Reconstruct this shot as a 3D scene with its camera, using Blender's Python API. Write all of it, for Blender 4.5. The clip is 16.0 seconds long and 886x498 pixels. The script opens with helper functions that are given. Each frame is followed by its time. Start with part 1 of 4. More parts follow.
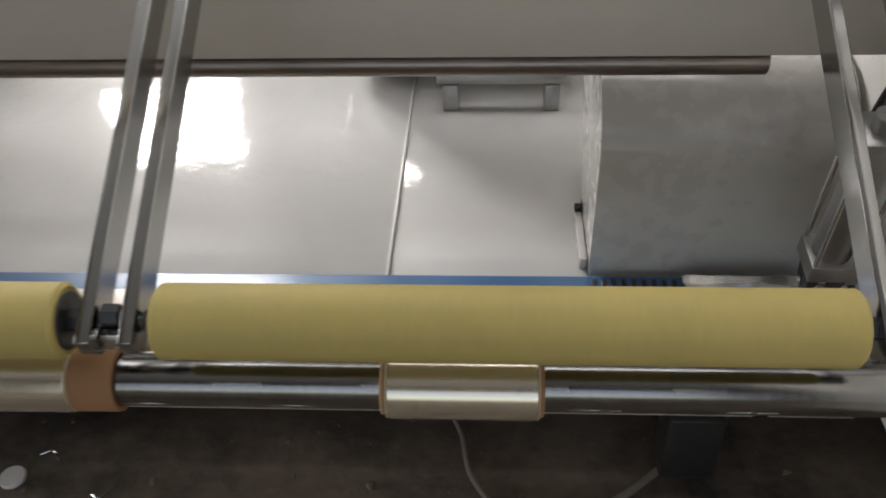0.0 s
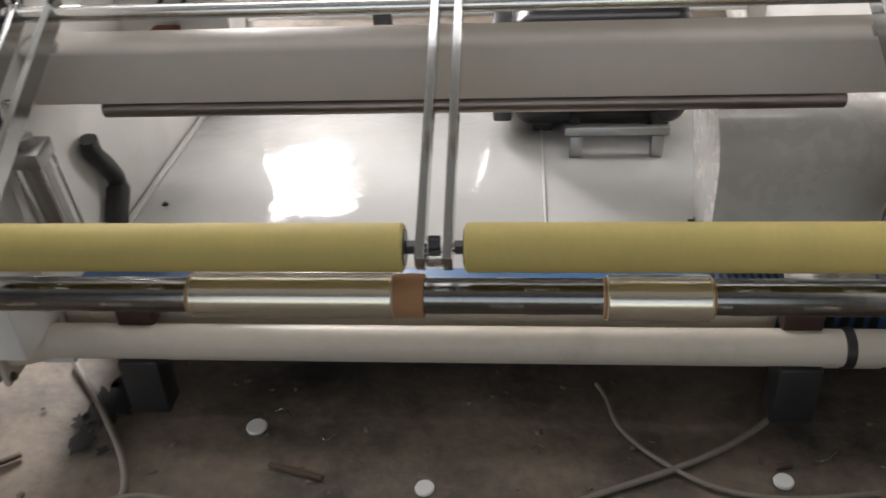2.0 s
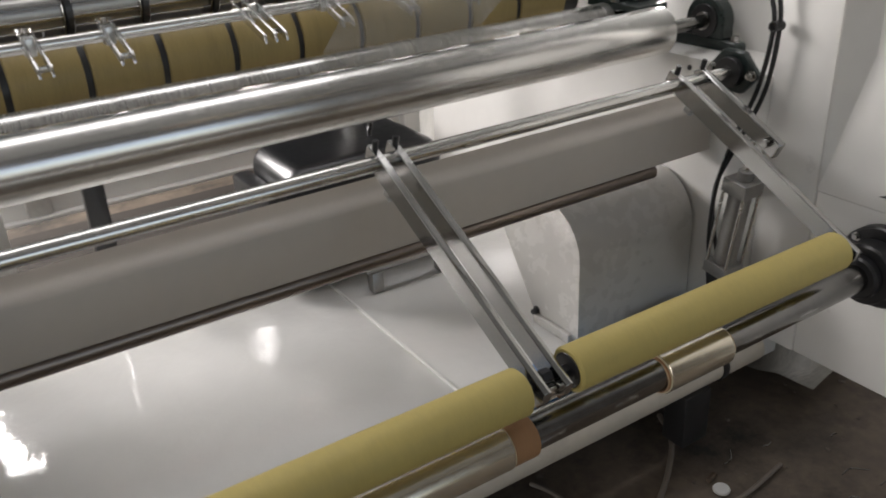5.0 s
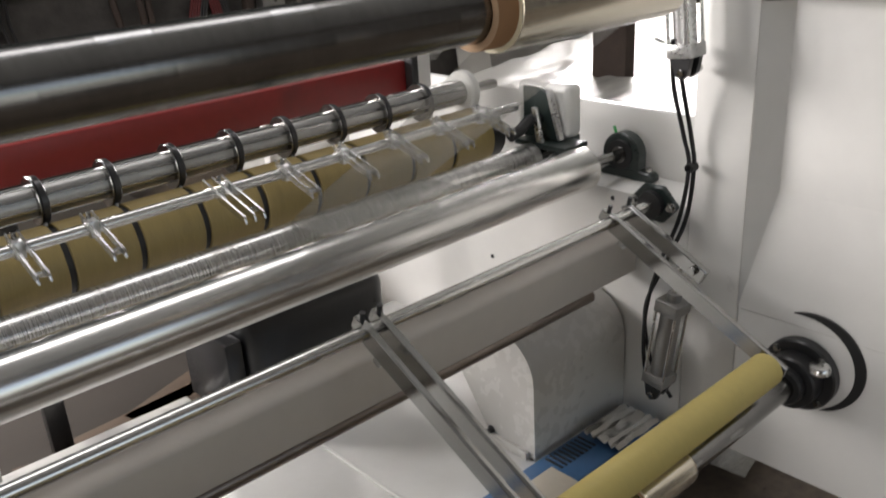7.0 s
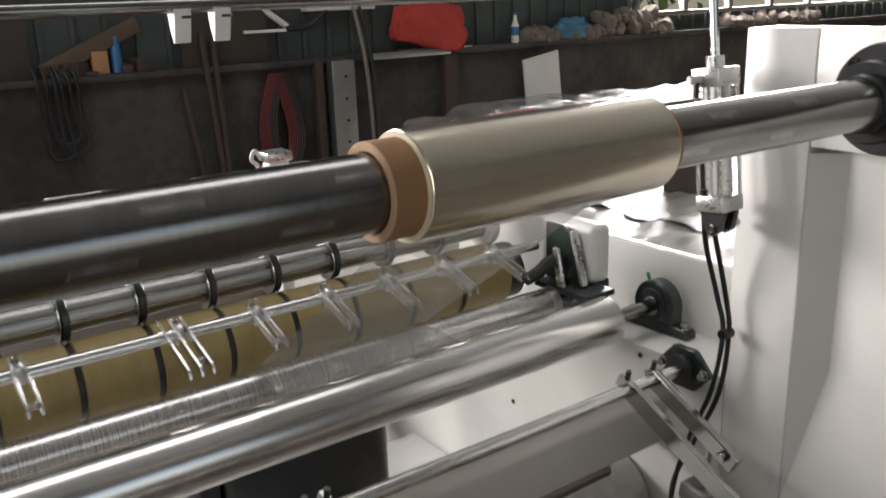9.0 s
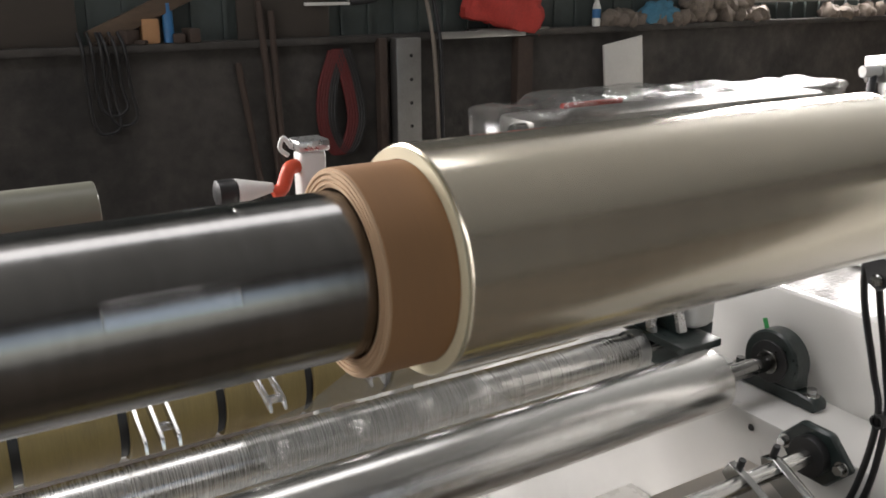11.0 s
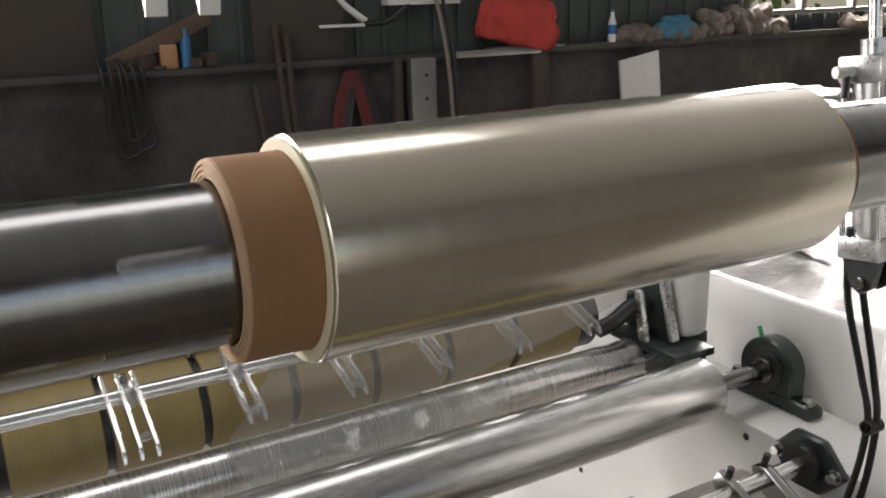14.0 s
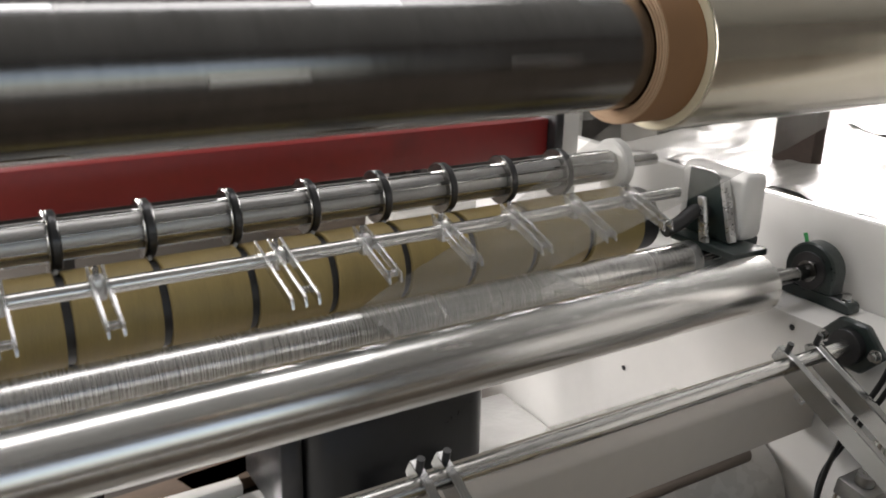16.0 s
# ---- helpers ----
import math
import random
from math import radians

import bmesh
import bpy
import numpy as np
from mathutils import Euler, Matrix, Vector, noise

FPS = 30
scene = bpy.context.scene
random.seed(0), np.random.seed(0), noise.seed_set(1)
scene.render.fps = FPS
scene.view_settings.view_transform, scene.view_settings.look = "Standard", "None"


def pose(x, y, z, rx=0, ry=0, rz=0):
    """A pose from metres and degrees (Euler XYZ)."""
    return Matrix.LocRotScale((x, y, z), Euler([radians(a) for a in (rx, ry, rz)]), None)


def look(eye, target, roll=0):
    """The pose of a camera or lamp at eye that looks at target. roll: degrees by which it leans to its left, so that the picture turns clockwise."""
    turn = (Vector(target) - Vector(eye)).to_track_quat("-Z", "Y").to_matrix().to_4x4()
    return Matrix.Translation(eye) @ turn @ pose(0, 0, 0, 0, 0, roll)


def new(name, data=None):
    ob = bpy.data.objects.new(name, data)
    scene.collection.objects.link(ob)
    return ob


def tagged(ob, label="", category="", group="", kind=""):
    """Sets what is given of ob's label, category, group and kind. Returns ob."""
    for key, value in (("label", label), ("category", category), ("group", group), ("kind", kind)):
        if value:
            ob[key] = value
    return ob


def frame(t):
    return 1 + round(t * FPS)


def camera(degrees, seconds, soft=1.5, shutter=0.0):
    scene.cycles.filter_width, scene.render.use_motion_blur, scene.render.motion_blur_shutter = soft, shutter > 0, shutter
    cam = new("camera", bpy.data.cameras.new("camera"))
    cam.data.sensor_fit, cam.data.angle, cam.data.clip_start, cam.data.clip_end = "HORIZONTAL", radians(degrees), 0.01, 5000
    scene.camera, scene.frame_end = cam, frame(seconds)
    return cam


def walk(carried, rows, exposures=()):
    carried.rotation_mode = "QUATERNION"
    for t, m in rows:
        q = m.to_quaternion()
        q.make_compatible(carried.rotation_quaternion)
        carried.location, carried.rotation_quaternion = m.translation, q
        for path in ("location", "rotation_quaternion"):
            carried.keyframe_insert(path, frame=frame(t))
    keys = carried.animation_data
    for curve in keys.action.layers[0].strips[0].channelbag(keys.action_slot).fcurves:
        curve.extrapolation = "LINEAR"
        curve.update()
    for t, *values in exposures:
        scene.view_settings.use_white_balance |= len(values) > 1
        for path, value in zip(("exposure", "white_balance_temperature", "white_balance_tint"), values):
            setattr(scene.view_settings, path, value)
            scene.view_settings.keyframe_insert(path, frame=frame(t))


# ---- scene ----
cam = camera(54.0, 16.0, soft=1.7, shutter=0.5)
PATH = [
    (0, (0.128, 0.324, 1.294), (0.019, 1.847, 0.003), -2.3),
    (0.5, (0.066, 0.199, 1.325), (-0.073, 1.769, 0.094), -3.7),
    (1, (-0.07, 0.053, 1.362), (-0.162, 1.667, 0.184), -4.2),
    (1.5, (-0.118, -0.05, 1.389), (-0.202, 1.587, 0.242), -3.1),
    (2, (-0.122, -0.188, 1.422), (-0.296, 1.471, 0.319), -3.3),
    (2.5, (-0.167, -0.268, 1.435), (-0.398, 1.405, 0.364), -3.0),
    (3, (-0.365, -0.274, 1.448), (-0.434, 1.447, 0.43), -3.2),
    (3.5, (-0.568, -0.218, 1.435), (-0.368, 1.52, 0.465), -2.2),
    (4, (-0.712, -0.102, 1.454), (-0.263, 1.612, 0.527), -3.0),
    (4.5, (-0.859, -0.007, 1.441), (-0.109, 1.614, 0.541), -2.6),
    (6.8, (-1.152, 0.139, 1.689), (0.05, 1.529, 0.901), -4.1),
    (7, (-1.153, 0.138, 1.705), (0.067, 1.529, 0.945), -3.5),
    (7.5, (-1.137, 0.134, 1.725), (0.099, 1.536, 1.015), -2.4),
    (8, (-1.057, 0.046, 1.711), (0.126, 1.514, 1.043), -1.4),
    (8.5, (-0.94, 0.095, 1.72), (0.193, 1.617, 1.089), -2.0),
    (9, (-0.811, 0.211, 1.753), (0.3, 1.776, 1.189), -1.9),
    (9.5, (-0.652, 0.314, 1.727), (0.373, 1.941, 1.177), -1.3),
    (9.7, (-0.582, 0.34, 1.73), (0.345, 2.016, 1.155), -0.8),
    (11.8, (-0.539, 0.656, 1.687), (0.478, 2.272, 1.091), 0.1),
    (12, (-0.538, 0.648, 1.692), (0.483, 2.264, 1.103), -0.0),
    (12.5, (-0.516, 0.632, 1.696), (0.52, 2.245, 1.125), -0.9),
    (13, (-0.499, 0.603, 1.699), (0.545, 2.218, 1.148), -1.1),
    (13.5, (-0.484, 0.579, 1.697), (0.534, 2.213, 1.156), -1.4),
    (14, (-0.482, 0.531, 1.686), (0.451, 2.213, 1.135), -1.6),
    (14.5, (-0.54, 0.513, 1.679), (0.338, 2.217, 1.108), -2.3),
    (15, (-0.665, 0.528, 1.666), (0.294, 2.174, 1.057), -3.0),
    (15.5, (-0.77, 0.522, 1.659), (0.263, 2.109, 1.016), -0.9),
    (16, (-0.799, 0.476, 1.628), (0.183, 2.093, 0.98), 1.1),
]
walk(cam, [(t, look(eye, target, roll)) for t, eye, target, roll in PATH],
     exposures=[(0.0, 0.22), (1.0, 0.25), (2.0, 0.36), (3.0, 0.32), (3.7, 0.18), (4.7, -0.04), (6.8, -0.06), (9.0, -0.14), (9.7, -0.14), (11.8, -0.02), (16.0, -0.02)])

# ---- light ----
world = bpy.data.worlds.new("sky")
scene.world = world
world.use_nodes = True
wn = world.node_tree
sky = wn.nodes.new("ShaderNodeTexSky")
sky.sky_type, sky.sun_disc, sky.sun_elevation, sky.sun_rotation = "NISHITA", False, radians(42), radians(-20)
wn.links.new(sky.outputs["Color"], wn.nodes["Background"].inputs["Color"])
wn.nodes["Background"].inputs["Strength"].default_value = 0.12


def window_lamp(name, eye, target, width, height, watts, color=(1.0, 0.948, 0.928)):
    """Daylight that comes in through an opening."""
    data = bpy.data.lights.new(name, "AREA")
    data.shape, data.size, data.size_y, data.energy, data.color = "RECTANGLE", width, height, watts, color
    ob = new(name, data)
    ob.matrix_world = look(eye, target)
    return ob


LAMP_FAR, LAMP_SIDE, FILL_FRONT, FILL_ROOF, FILL_WEST = 720, 1450, 26, 80, 150
for wx, ww in ((-3.16, 1.44), (-1.94, 0.76)):
    window_lamp("window_light", (wx, 6.20, 2.7), (wx + 0.6, 0, 1.9), ww, 2.1, LAMP_FAR * ww / 2.2)
window_lamp("window_light", (8.12, 6.20, 2.83), (8.12, 0, 2.83), 4.8, 2.56, LAMP_SIDE)
# Weak frontal fill, added behind the camera where no opening is seen.
window_lamp("fill_light", (-0.6, -4.95, 1.9), (-0.6, 5, 1.2), 5.0, 3.4, FILL_FRONT)
# Added west fill that brightens the right side frame; no source known there.
window_lamp("fill_light", (-6.96, 0.3, 1.7), (5, 0.9, 0.9), 3.4, 2.8, FILL_WEST)
# Unseen overhead source, added for light and highlights on the cylinder tops.
window_lamp("overhead_fill", (-0.3, 2.9, 5.3), (-0.3, 2.9, 0), 5.0, 1.4, FILL_ROOF)

# ---- materials ----
MATS = {}


def material(name, color, rough=0.5, metal=0.0, vary=0.12, scale=8.0, bump=0.0, bump_scale=60.0, coat=0.0,
             stretch=(1, 1, 1), rough_vary=0.08, dirt=None, dirt_scale=3.0, dirt_low=0.55, dirt_high=0.75, alpha=1.0,
             transmission=0.0, island=False):
    """Principled surface with variation at two scales, optional blotches of dirt, and fine relief."""
    m = bpy.data.materials.new(name)
    m.use_nodes = True
    nt = m.node_tree
    n, l = nt.nodes, nt.links
    b = n["Principled BSDF"]
    tc = n.new("ShaderNodeTexCoord")
    mp = n.new("ShaderNodeMapping")
    mp.inputs["Scale"].default_value = stretch
    l.new(tc.outputs["Object"], mp.inputs["Vector"])
    big, fine = n.new("ShaderNodeTexNoise"), n.new("ShaderNodeTexNoise")
    big.inputs["Scale"].default_value, big.inputs["Detail"].default_value = scale, 4
    fine.inputs["Scale"].default_value, fine.inputs["Detail"].default_value = scale * 9, 5
    l.new(mp.outputs[0], big.inputs["Vector"])
    l.new(mp.outputs[0], fine.inputs["Vector"])
    add = n.new("ShaderNodeMath")
    add.operation = "ADD"
    l.new(big.outputs["Fac"], add.inputs[0])
    l.new(fine.outputs["Fac"], add.inputs[1])
    ramp = n.new("ShaderNodeMapRange")
    ramp.inputs["From Min"].default_value, ramp.inputs["From Max"].default_value = 0.6, 1.4
    ramp.inputs["To Min"].default_value, ramp.inputs["To Max"].default_value = 1 - vary, 1 + vary
    l.new(add.outputs[0], ramp.inputs["Value"])
    mul = n.new("ShaderNodeVectorMath")
    mul.operation = "SCALE"
    mul.inputs[0].default_value = color
    l.new(ramp.outputs[0], mul.inputs["Scale"])
    col = mul.outputs[0]
    if dirt:
        d = n.new("ShaderNodeTexNoise")
        d.inputs["Scale"].default_value, d.inputs["Detail"].default_value, d.inputs["Roughness"].default_value = dirt_scale, 8, 0.7
        l.new(tc.outputs["Object"], d.inputs["Vector"])
        dr = n.new("ShaderNodeMapRange")
        dr.inputs["From Min"].default_value, dr.inputs["From Max"].default_value = dirt_low, dirt_high
        l.new(d.outputs["Fac"], dr.inputs["Value"])
        mix = n.new("ShaderNodeMix")
        mix.data_type = "RGBA"
        l.new(dr.outputs[0], mix.inputs["Factor"])
        l.new(col, mix.inputs["A"])
        mix.inputs["B"].default_value = (*dirt, 1)
        col = mix.outputs["Result"]
    if island:
        oi = n.new("ShaderNodeObjectInfo")
        rr = n.new("ShaderNodeMapRange")
        rr.inputs["To Min"].default_value, rr.inputs["To Max"].default_value = 0.75, 1.2
        l.new(oi.outputs["Random"], rr.inputs["Value"])
        sc = n.new("ShaderNodeVectorMath")
        sc.operation = "SCALE"
        l.new(col, sc.inputs[0])
        l.new(rr.outputs[0], sc.inputs["Scale"])
        col = sc.outputs[0]
    l.new(col, b.inputs["Base Color"])
    rm = n.new("ShaderNodeMapRange")
    rm.inputs["From Min"].default_value, rm.inputs["From Max"].default_value = 0.6, 1.4
    rm.inputs["To Min"].default_value, rm.inputs["To Max"].default_value = max(rough - rough_vary, 0.02), rough + rough_vary
    l.new(add.outputs[0], rm.inputs["Value"])
    l.new(rm.outputs[0], b.inputs["Roughness"])
    b.inputs["Metallic"].default_value = metal
    b.inputs["Coat Weight"].default_value = coat
    b.inputs["Coat Roughness"].default_value = 0.08
    b.inputs["Alpha"].default_value = alpha
    b.inputs["Transmission Weight"].default_value = transmission
    if bump:
        bt = n.new("ShaderNodeTexNoise")
        bt.inputs["Scale"].default_value, bt.inputs["Detail"].default_value = bump_scale, 5
        l.new(mp.outputs[0], bt.inputs["Vector"])
        bp = n.new("ShaderNodeBump")
        bp.inputs["Strength"].default_value, bp.inputs["Distance"].default_value = bump, 0.01
        l.new(bt.outputs["Fac"], bp.inputs["Height"])
        l.new(bp.outputs[0], b.inputs["Normal"])
        l.new(bp.outputs[0], b.inputs["Coat Normal"])
    MATS[name] = m
    return m


WHITE = material("white_paint", (0.74, 0.73, 0.70), 0.34, vary=0.03, scale=2, bump=0.04, bump_scale=40, coat=0.25,
                 dirt=(0.55, 0.53, 0.49), dirt_scale=2.2, dirt_low=0.6, dirt_high=0.95)
GLOSS = material("white_gloss_sheet", (0.66, 0.66, 0.64), 0.09, vary=0.03, scale=1.5, bump=0.34, bump_scale=8, coat=1.0, rough_vary=0.03)
GUARD = material("grey_sheet", (0.56, 0.55, 0.52), 0.28, vary=0.05, scale=3, bump=0.03, bump_scale=8, coat=0.4)
BEAM = material("beam_paint", (0.55, 0.505, 0.45), 0.42, vary=0.04, scale=3, bump=0.03, bump_scale=50)
CHROME = material("chrome_roller", (0.72, 0.715, 0.69), 0.24, 1.0, vary=0.10, scale=6, stretch=(0.15, 3, 3), rough_vary=0.07)
THREAD = material("threaded_chrome", (0.66, 0.655, 0.63), 0.27, 1.0, vary=0.12, scale=6, stretch=(70, 0.15, 0.15), rough_vary=0.05)
STEEL = material("ground_steel", (0.24, 0.237, 0.228), 0.20, 1.0, vary=0.16, scale=7, stretch=(2.5, 0.8, 0.8), rough_vary=0.05)
BAR = material("milled_steel", (0.42, 0.42, 0.41), 0.15, 1.0, vary=0.05, scale=4, stretch=(2, 0.3, 0.5), rough_vary=0.03)
DARKSTEEL = material("brown_steel", (0.27, 0.23, 0.20), 0.35, 1.0, vary=0.2, scale=6, stretch=(0.3, 3, 3))
YELLOW = material("yellow_rubber", (0.53, 0.43, 0.14), 0.62, vary=0.06, scale=5, bump=0.05, bump_scale=180, stretch=(3, 1, 1),
                  dirt=(0.30, 0.26, 0.10), dirt_scale=9, dirt_low=0.66, dirt_high=0.95)
GROOVED = material("ochre_rubber", (0.30, 0.225, 0.085), 0.5, vary=0.15, scale=9, bump=0.05, bump_scale=120, stretch=(6, 0.6, 0.6))
BLACKRUB = material("black_rubber", (0.018, 0.018, 0.018), 0.45, vary=0.2, scale=10)
CAST = material("dark_green_cast_iron", (0.018, 0.028, 0.026), 0.33, vary=0.25, scale=14, bump=0.1, bump_scale=90, coat=0.3)
BLACKMET = material("black_flange", (0.02, 0.02, 0.021), 0.36, vary=0.2, scale=12, coat=0.2)
ALU = material("aluminium", (0.62, 0.62, 0.61), 0.30, 0.9, vary=0.06, scale=14, rough_vary=0.08)
DULLALU = material("dull_aluminium", (0.36, 0.355, 0.34), 0.36, 0.85, vary=0.12, scale=14)
CARD = material("kraft_cardboard", (0.35, 0.19, 0.09), 0.8, vary=0.07, scale=14, bump=0.05, bump_scale=200, stretch=(4, 1, 1))
CARDEND = material("cut_cardboard", (0.55, 0.38, 0.24), 0.85, vary=0.15, scale=60)
FILM = material("wound_film", (0.70, 0.64, 0.51), 0.20, 0.8, vary=0.04, scale=3, coat=0.9, stretch=(6, 0.5, 0.5), rough_vary=0.05)
FILMEND = material("wound_film_end", (0.72, 0.66, 0.47), 0.5, vary=0.08, scale=40)
DARKRED = material("dark_red_cable", (0.10, 0.010, 0.010), 0.6, vary=0.2, scale=20)
RED = material("red_paint", (0.22, 0.018, 0.017), 0.4, vary=0.1, scale=5, dirt=(0.16, 0.02, 0.02), dirt_scale=4)
BLUE = material("blue_paint", (0.05, 0.13, 0.27), 0.4, vary=0.1, scale=8)
BLACKBOX = material("black_enamel", (0.006, 0.0065, 0.0075), 0.34, vary=0.2, scale=6, coat=0.1)
FLOOR = material("dirty_concrete_floor", (0.165, 0.130, 0.098), 0.72, vary=0.34, scale=3.2, bump=0.4, bump_scale=22, rough_vary=0.15,
                 dirt=(0.035, 0.031, 0.027), dirt_scale=2.6, dirt_low=0.46, dirt_high=0.66)
OIL = material("spilled_oil", (0.010, 0.009, 0.008), 0.8, vary=0.2, scale=9)
# Base darkened to keep the backlit far wall dim; dirt adds soot blotches.
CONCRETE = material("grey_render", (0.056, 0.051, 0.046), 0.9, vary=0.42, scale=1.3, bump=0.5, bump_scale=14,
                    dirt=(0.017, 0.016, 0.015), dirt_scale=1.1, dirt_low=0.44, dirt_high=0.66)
SIDING = material("green_grey_siding", (0.045, 0.056, 0.053), 0.6, vary=0.15, scale=3, dirt=(0.03, 0.034, 0.032), dirt_scale=3)
ROOFSHEET = material("roof_sheet", (0.30, 0.31, 0.31), 0.6, vary=0.1, scale=1)
RUST = material("rusty_steel", (0.05, 0.034, 0.026), 0.8, vary=0.35, scale=10)
BOARD = material("brown_board", (0.045, 0.037, 0.030), 0.85, vary=0.18, scale=4, stretch=(1, 1, 5))
WOOD = material("old_timber", (0.085, 0.058, 0.038), 0.85, vary=0.3, scale=6, stretch=(1, 6, 6))
REDCLOTH = material("red_cloth", (0.42, 0.045, 0.035), 0.85, vary=0.25, scale=9, bump=0.4, bump_scale=25)
ORANGE = material("orange_plastic", (0.65, 0.08, 0.03), 0.45, vary=0.1, scale=20)
WHITEPL = material("white_plastic", (0.72, 0.72, 0.69), 0.4, vary=0.04, scale=12)
BLUECAN = material("blue_tin", (0.03, 0.14, 0.32), 0.4, vary=0.15, scale=20)
OLIVE = material("dull_olive_wrap", (0.155, 0.155, 0.115), 0.55, vary=0.08, scale=5, coat=0.2)
PAPER = material("white_board", (0.62, 0.61, 0.58), 0.7, vary=0.05, scale=5)
CABLE = material("grey_cable", (0.20, 0.17, 0.14), 0.6, vary=0.15, scale=30)
DARKBROWN = material("dark_brown_paint", (0.035, 0.013, 0.010), 0.5, vary=0.2, scale=12)
GEARGREY = material("gear_grey_paint", (0.22, 0.25, 0.27), 0.4, vary=0.08, scale=8, dirt=(0.12, 0.12, 0.11), dirt_scale=7)
BLACKCABLE = material("black_hose", (0.012, 0.012, 0.013), 0.4, vary=0.1, scale=30)
TUBE = material("cream_tube", (0.56, 0.51, 0.425), 0.45, vary=0.06, scale=5, dirt=(0.38, 0.34, 0.28), dirt_scale=6, dirt_low=0.58, dirt_high=0.9)
GREENCAP = material("green_cap", (0.03, 0.35, 0.08), 0.4)
DULLPACK = material("dull_wrapped_sheet", (0.075, 0.066, 0.055), 0.45, vary=0.15, scale=3, coat=0.3)
RUBBLE = material("rubble", (0.14, 0.115, 0.095), 0.9, vary=0.4, scale=12, island=True)
BLUECLOTH = material("blue_cloth", (0.05, 0.16, 0.24), 0.85, vary=0.3, scale=9)
material("crumpled_film", (0.43, 0.42, 0.385), 0.42, 0.0, vary=0.25, scale=5, bump=0.35, bump_scale=30, coat=0.15, stretch=(1, 4, 1))
FOLIAGE = material("sunlit_leaves", (0.10, 0.16, 0.03), 0.7, vary=0.4, scale=5)


def clear_film(name, gloss_fac, tint, bump, bump_scale, rough=0.08, haze=0.05):
    """Thin clear plastic film: mostly see-through, with sharp creased glints."""
    m = bpy.data.materials.new(name)
    m.use_nodes = True
    n, l = m.node_tree.nodes, m.node_tree.links
    n.remove(n["Principled BSDF"])
    tr, gl, df, mix, mix2 = (n.new("ShaderNodeBsdfTransparent"), n.new("ShaderNodeBsdfGlossy"), n.new("ShaderNodeBsdfDiffuse"),
                             n.new("ShaderNodeMixShader"), n.new("ShaderNodeMixShader"))
    tr.inputs["Color"].default_value = (*tint, 1)
    gl.inputs["Roughness"].default_value = rough
    tc, no, bp, fr = n.new("ShaderNodeTexCoord"), n.new("ShaderNodeTexNoise"), n.new("ShaderNodeBump"), n.new("ShaderNodeFresnel")
    no.inputs["Scale"].default_value, no.inputs["Detail"].default_value = bump_scale, 6
    bp.inputs["Strength"].default_value, bp.inputs["Distance"].default_value = bump, 0.02
    l.new(tc.outputs["Object"], no.inputs["Vector"])
    l.new(no.outputs["Fac"], bp.inputs["Height"])
    l.new(bp.outputs[0], gl.inputs["Normal"])
    mix.inputs["Fac"].default_value = gloss_fac
    l.new(tr.outputs[0], mix.inputs[1])
    l.new(gl.outputs[0], mix.inputs[2])
    df.inputs["Color"].default_value = (0.7, 0.7, 0.68, 1)
    mix2.inputs["Fac"].default_value = haze
    l.new(mix.outputs[0], mix2.inputs[1])
    l.new(df.outputs[0], mix2.inputs[2])
    l.new(mix2.outputs[0], n["Material Output"].inputs["Surface"])
    MATS[name] = m
    return m


WEB = clear_film("clear_web", 0.22, (0.90, 0.90, 0.89), 0.15, 5, rough=0.12, haze=0.20)
WRAP = clear_film("clear_wrap", 0.22, (0.85, 0.85, 0.84), 0.9, 14)
ACRYL = clear_film("clear_acrylic", 0.34, (0.74, 0.74, 0.73), 0.1, 9, rough=0.10, haze=0.07)
GLASS = clear_film("window_glass", 0.06, (0.95, 0.97, 0.96), 0.0, 3)


# ---- mesh builders ----
def finish(bm, name, mat, parent=None, origin=(0, 0, 0), smooth=40):
    me = bpy.data.meshes.new(name)
    bm.transform(Matrix.Translation(-Vector(origin)))
    bmesh.ops.recalc_face_normals(bm, faces=bm.faces)
    bm.to_mesh(me)
    bm.free()
    for p in me.polygons:
        p.use_smooth = True
    me.set_sharp_from_angle(angle=radians(smooth))
    for one in (mat if isinstance(mat, (list, tuple)) else [mat]):
        me.materials.append(one)
    ob = new(name, me)
    if parent:
        ob.parent = parent
    return ob


def thing(name, origin, label, category, group=""):
    ob = new(name)
    ob.empty_display_size = 0.05
    ob.location = origin
    ob["origin"] = list(origin)
    return tagged(ob, label, category, group)


def part(name, bm, mat, parent, label="", smooth=40):
    """One mesh under a thing or a part; the bmesh is in the place's space."""
    top = parent
    while top.parent:
        top = top.parent
    ob = finish(bm, name, mat, parent, tuple(top["origin"]), smooth)
    return tagged(ob, label) if label else ob


def structure(name, bm, mat, label="", category="", smooth=40):
    return tagged(finish(bm, name, mat, smooth=smooth), label, category, kind="structure")


def box(lo, hi, bevel=0.0, turn=None, bm=None, seg=2):
    """Box from corner to corner; turn: a pose about its middle."""
    out = bm or bmesh.new()
    lo, hi = Vector(lo), Vector(hi)
    tmp = bmesh.new()
    bmesh.ops.create_cube(tmp, size=1)
    for v in tmp.verts:
        v.co = Vector((v.co.x * (hi.x - lo.x), v.co.y * (hi.y - lo.y), v.co.z * (hi.z - lo.z)))
    if bevel:
        bmesh.ops.bevel(tmp, geom=tmp.edges[:], offset=bevel, segments=seg, profile=0.5, affect="EDGES")
    m = Matrix.Translation((lo + hi) / 2)
    tmp.transform(m @ turn if turn else m)
    return merge(out, tmp)


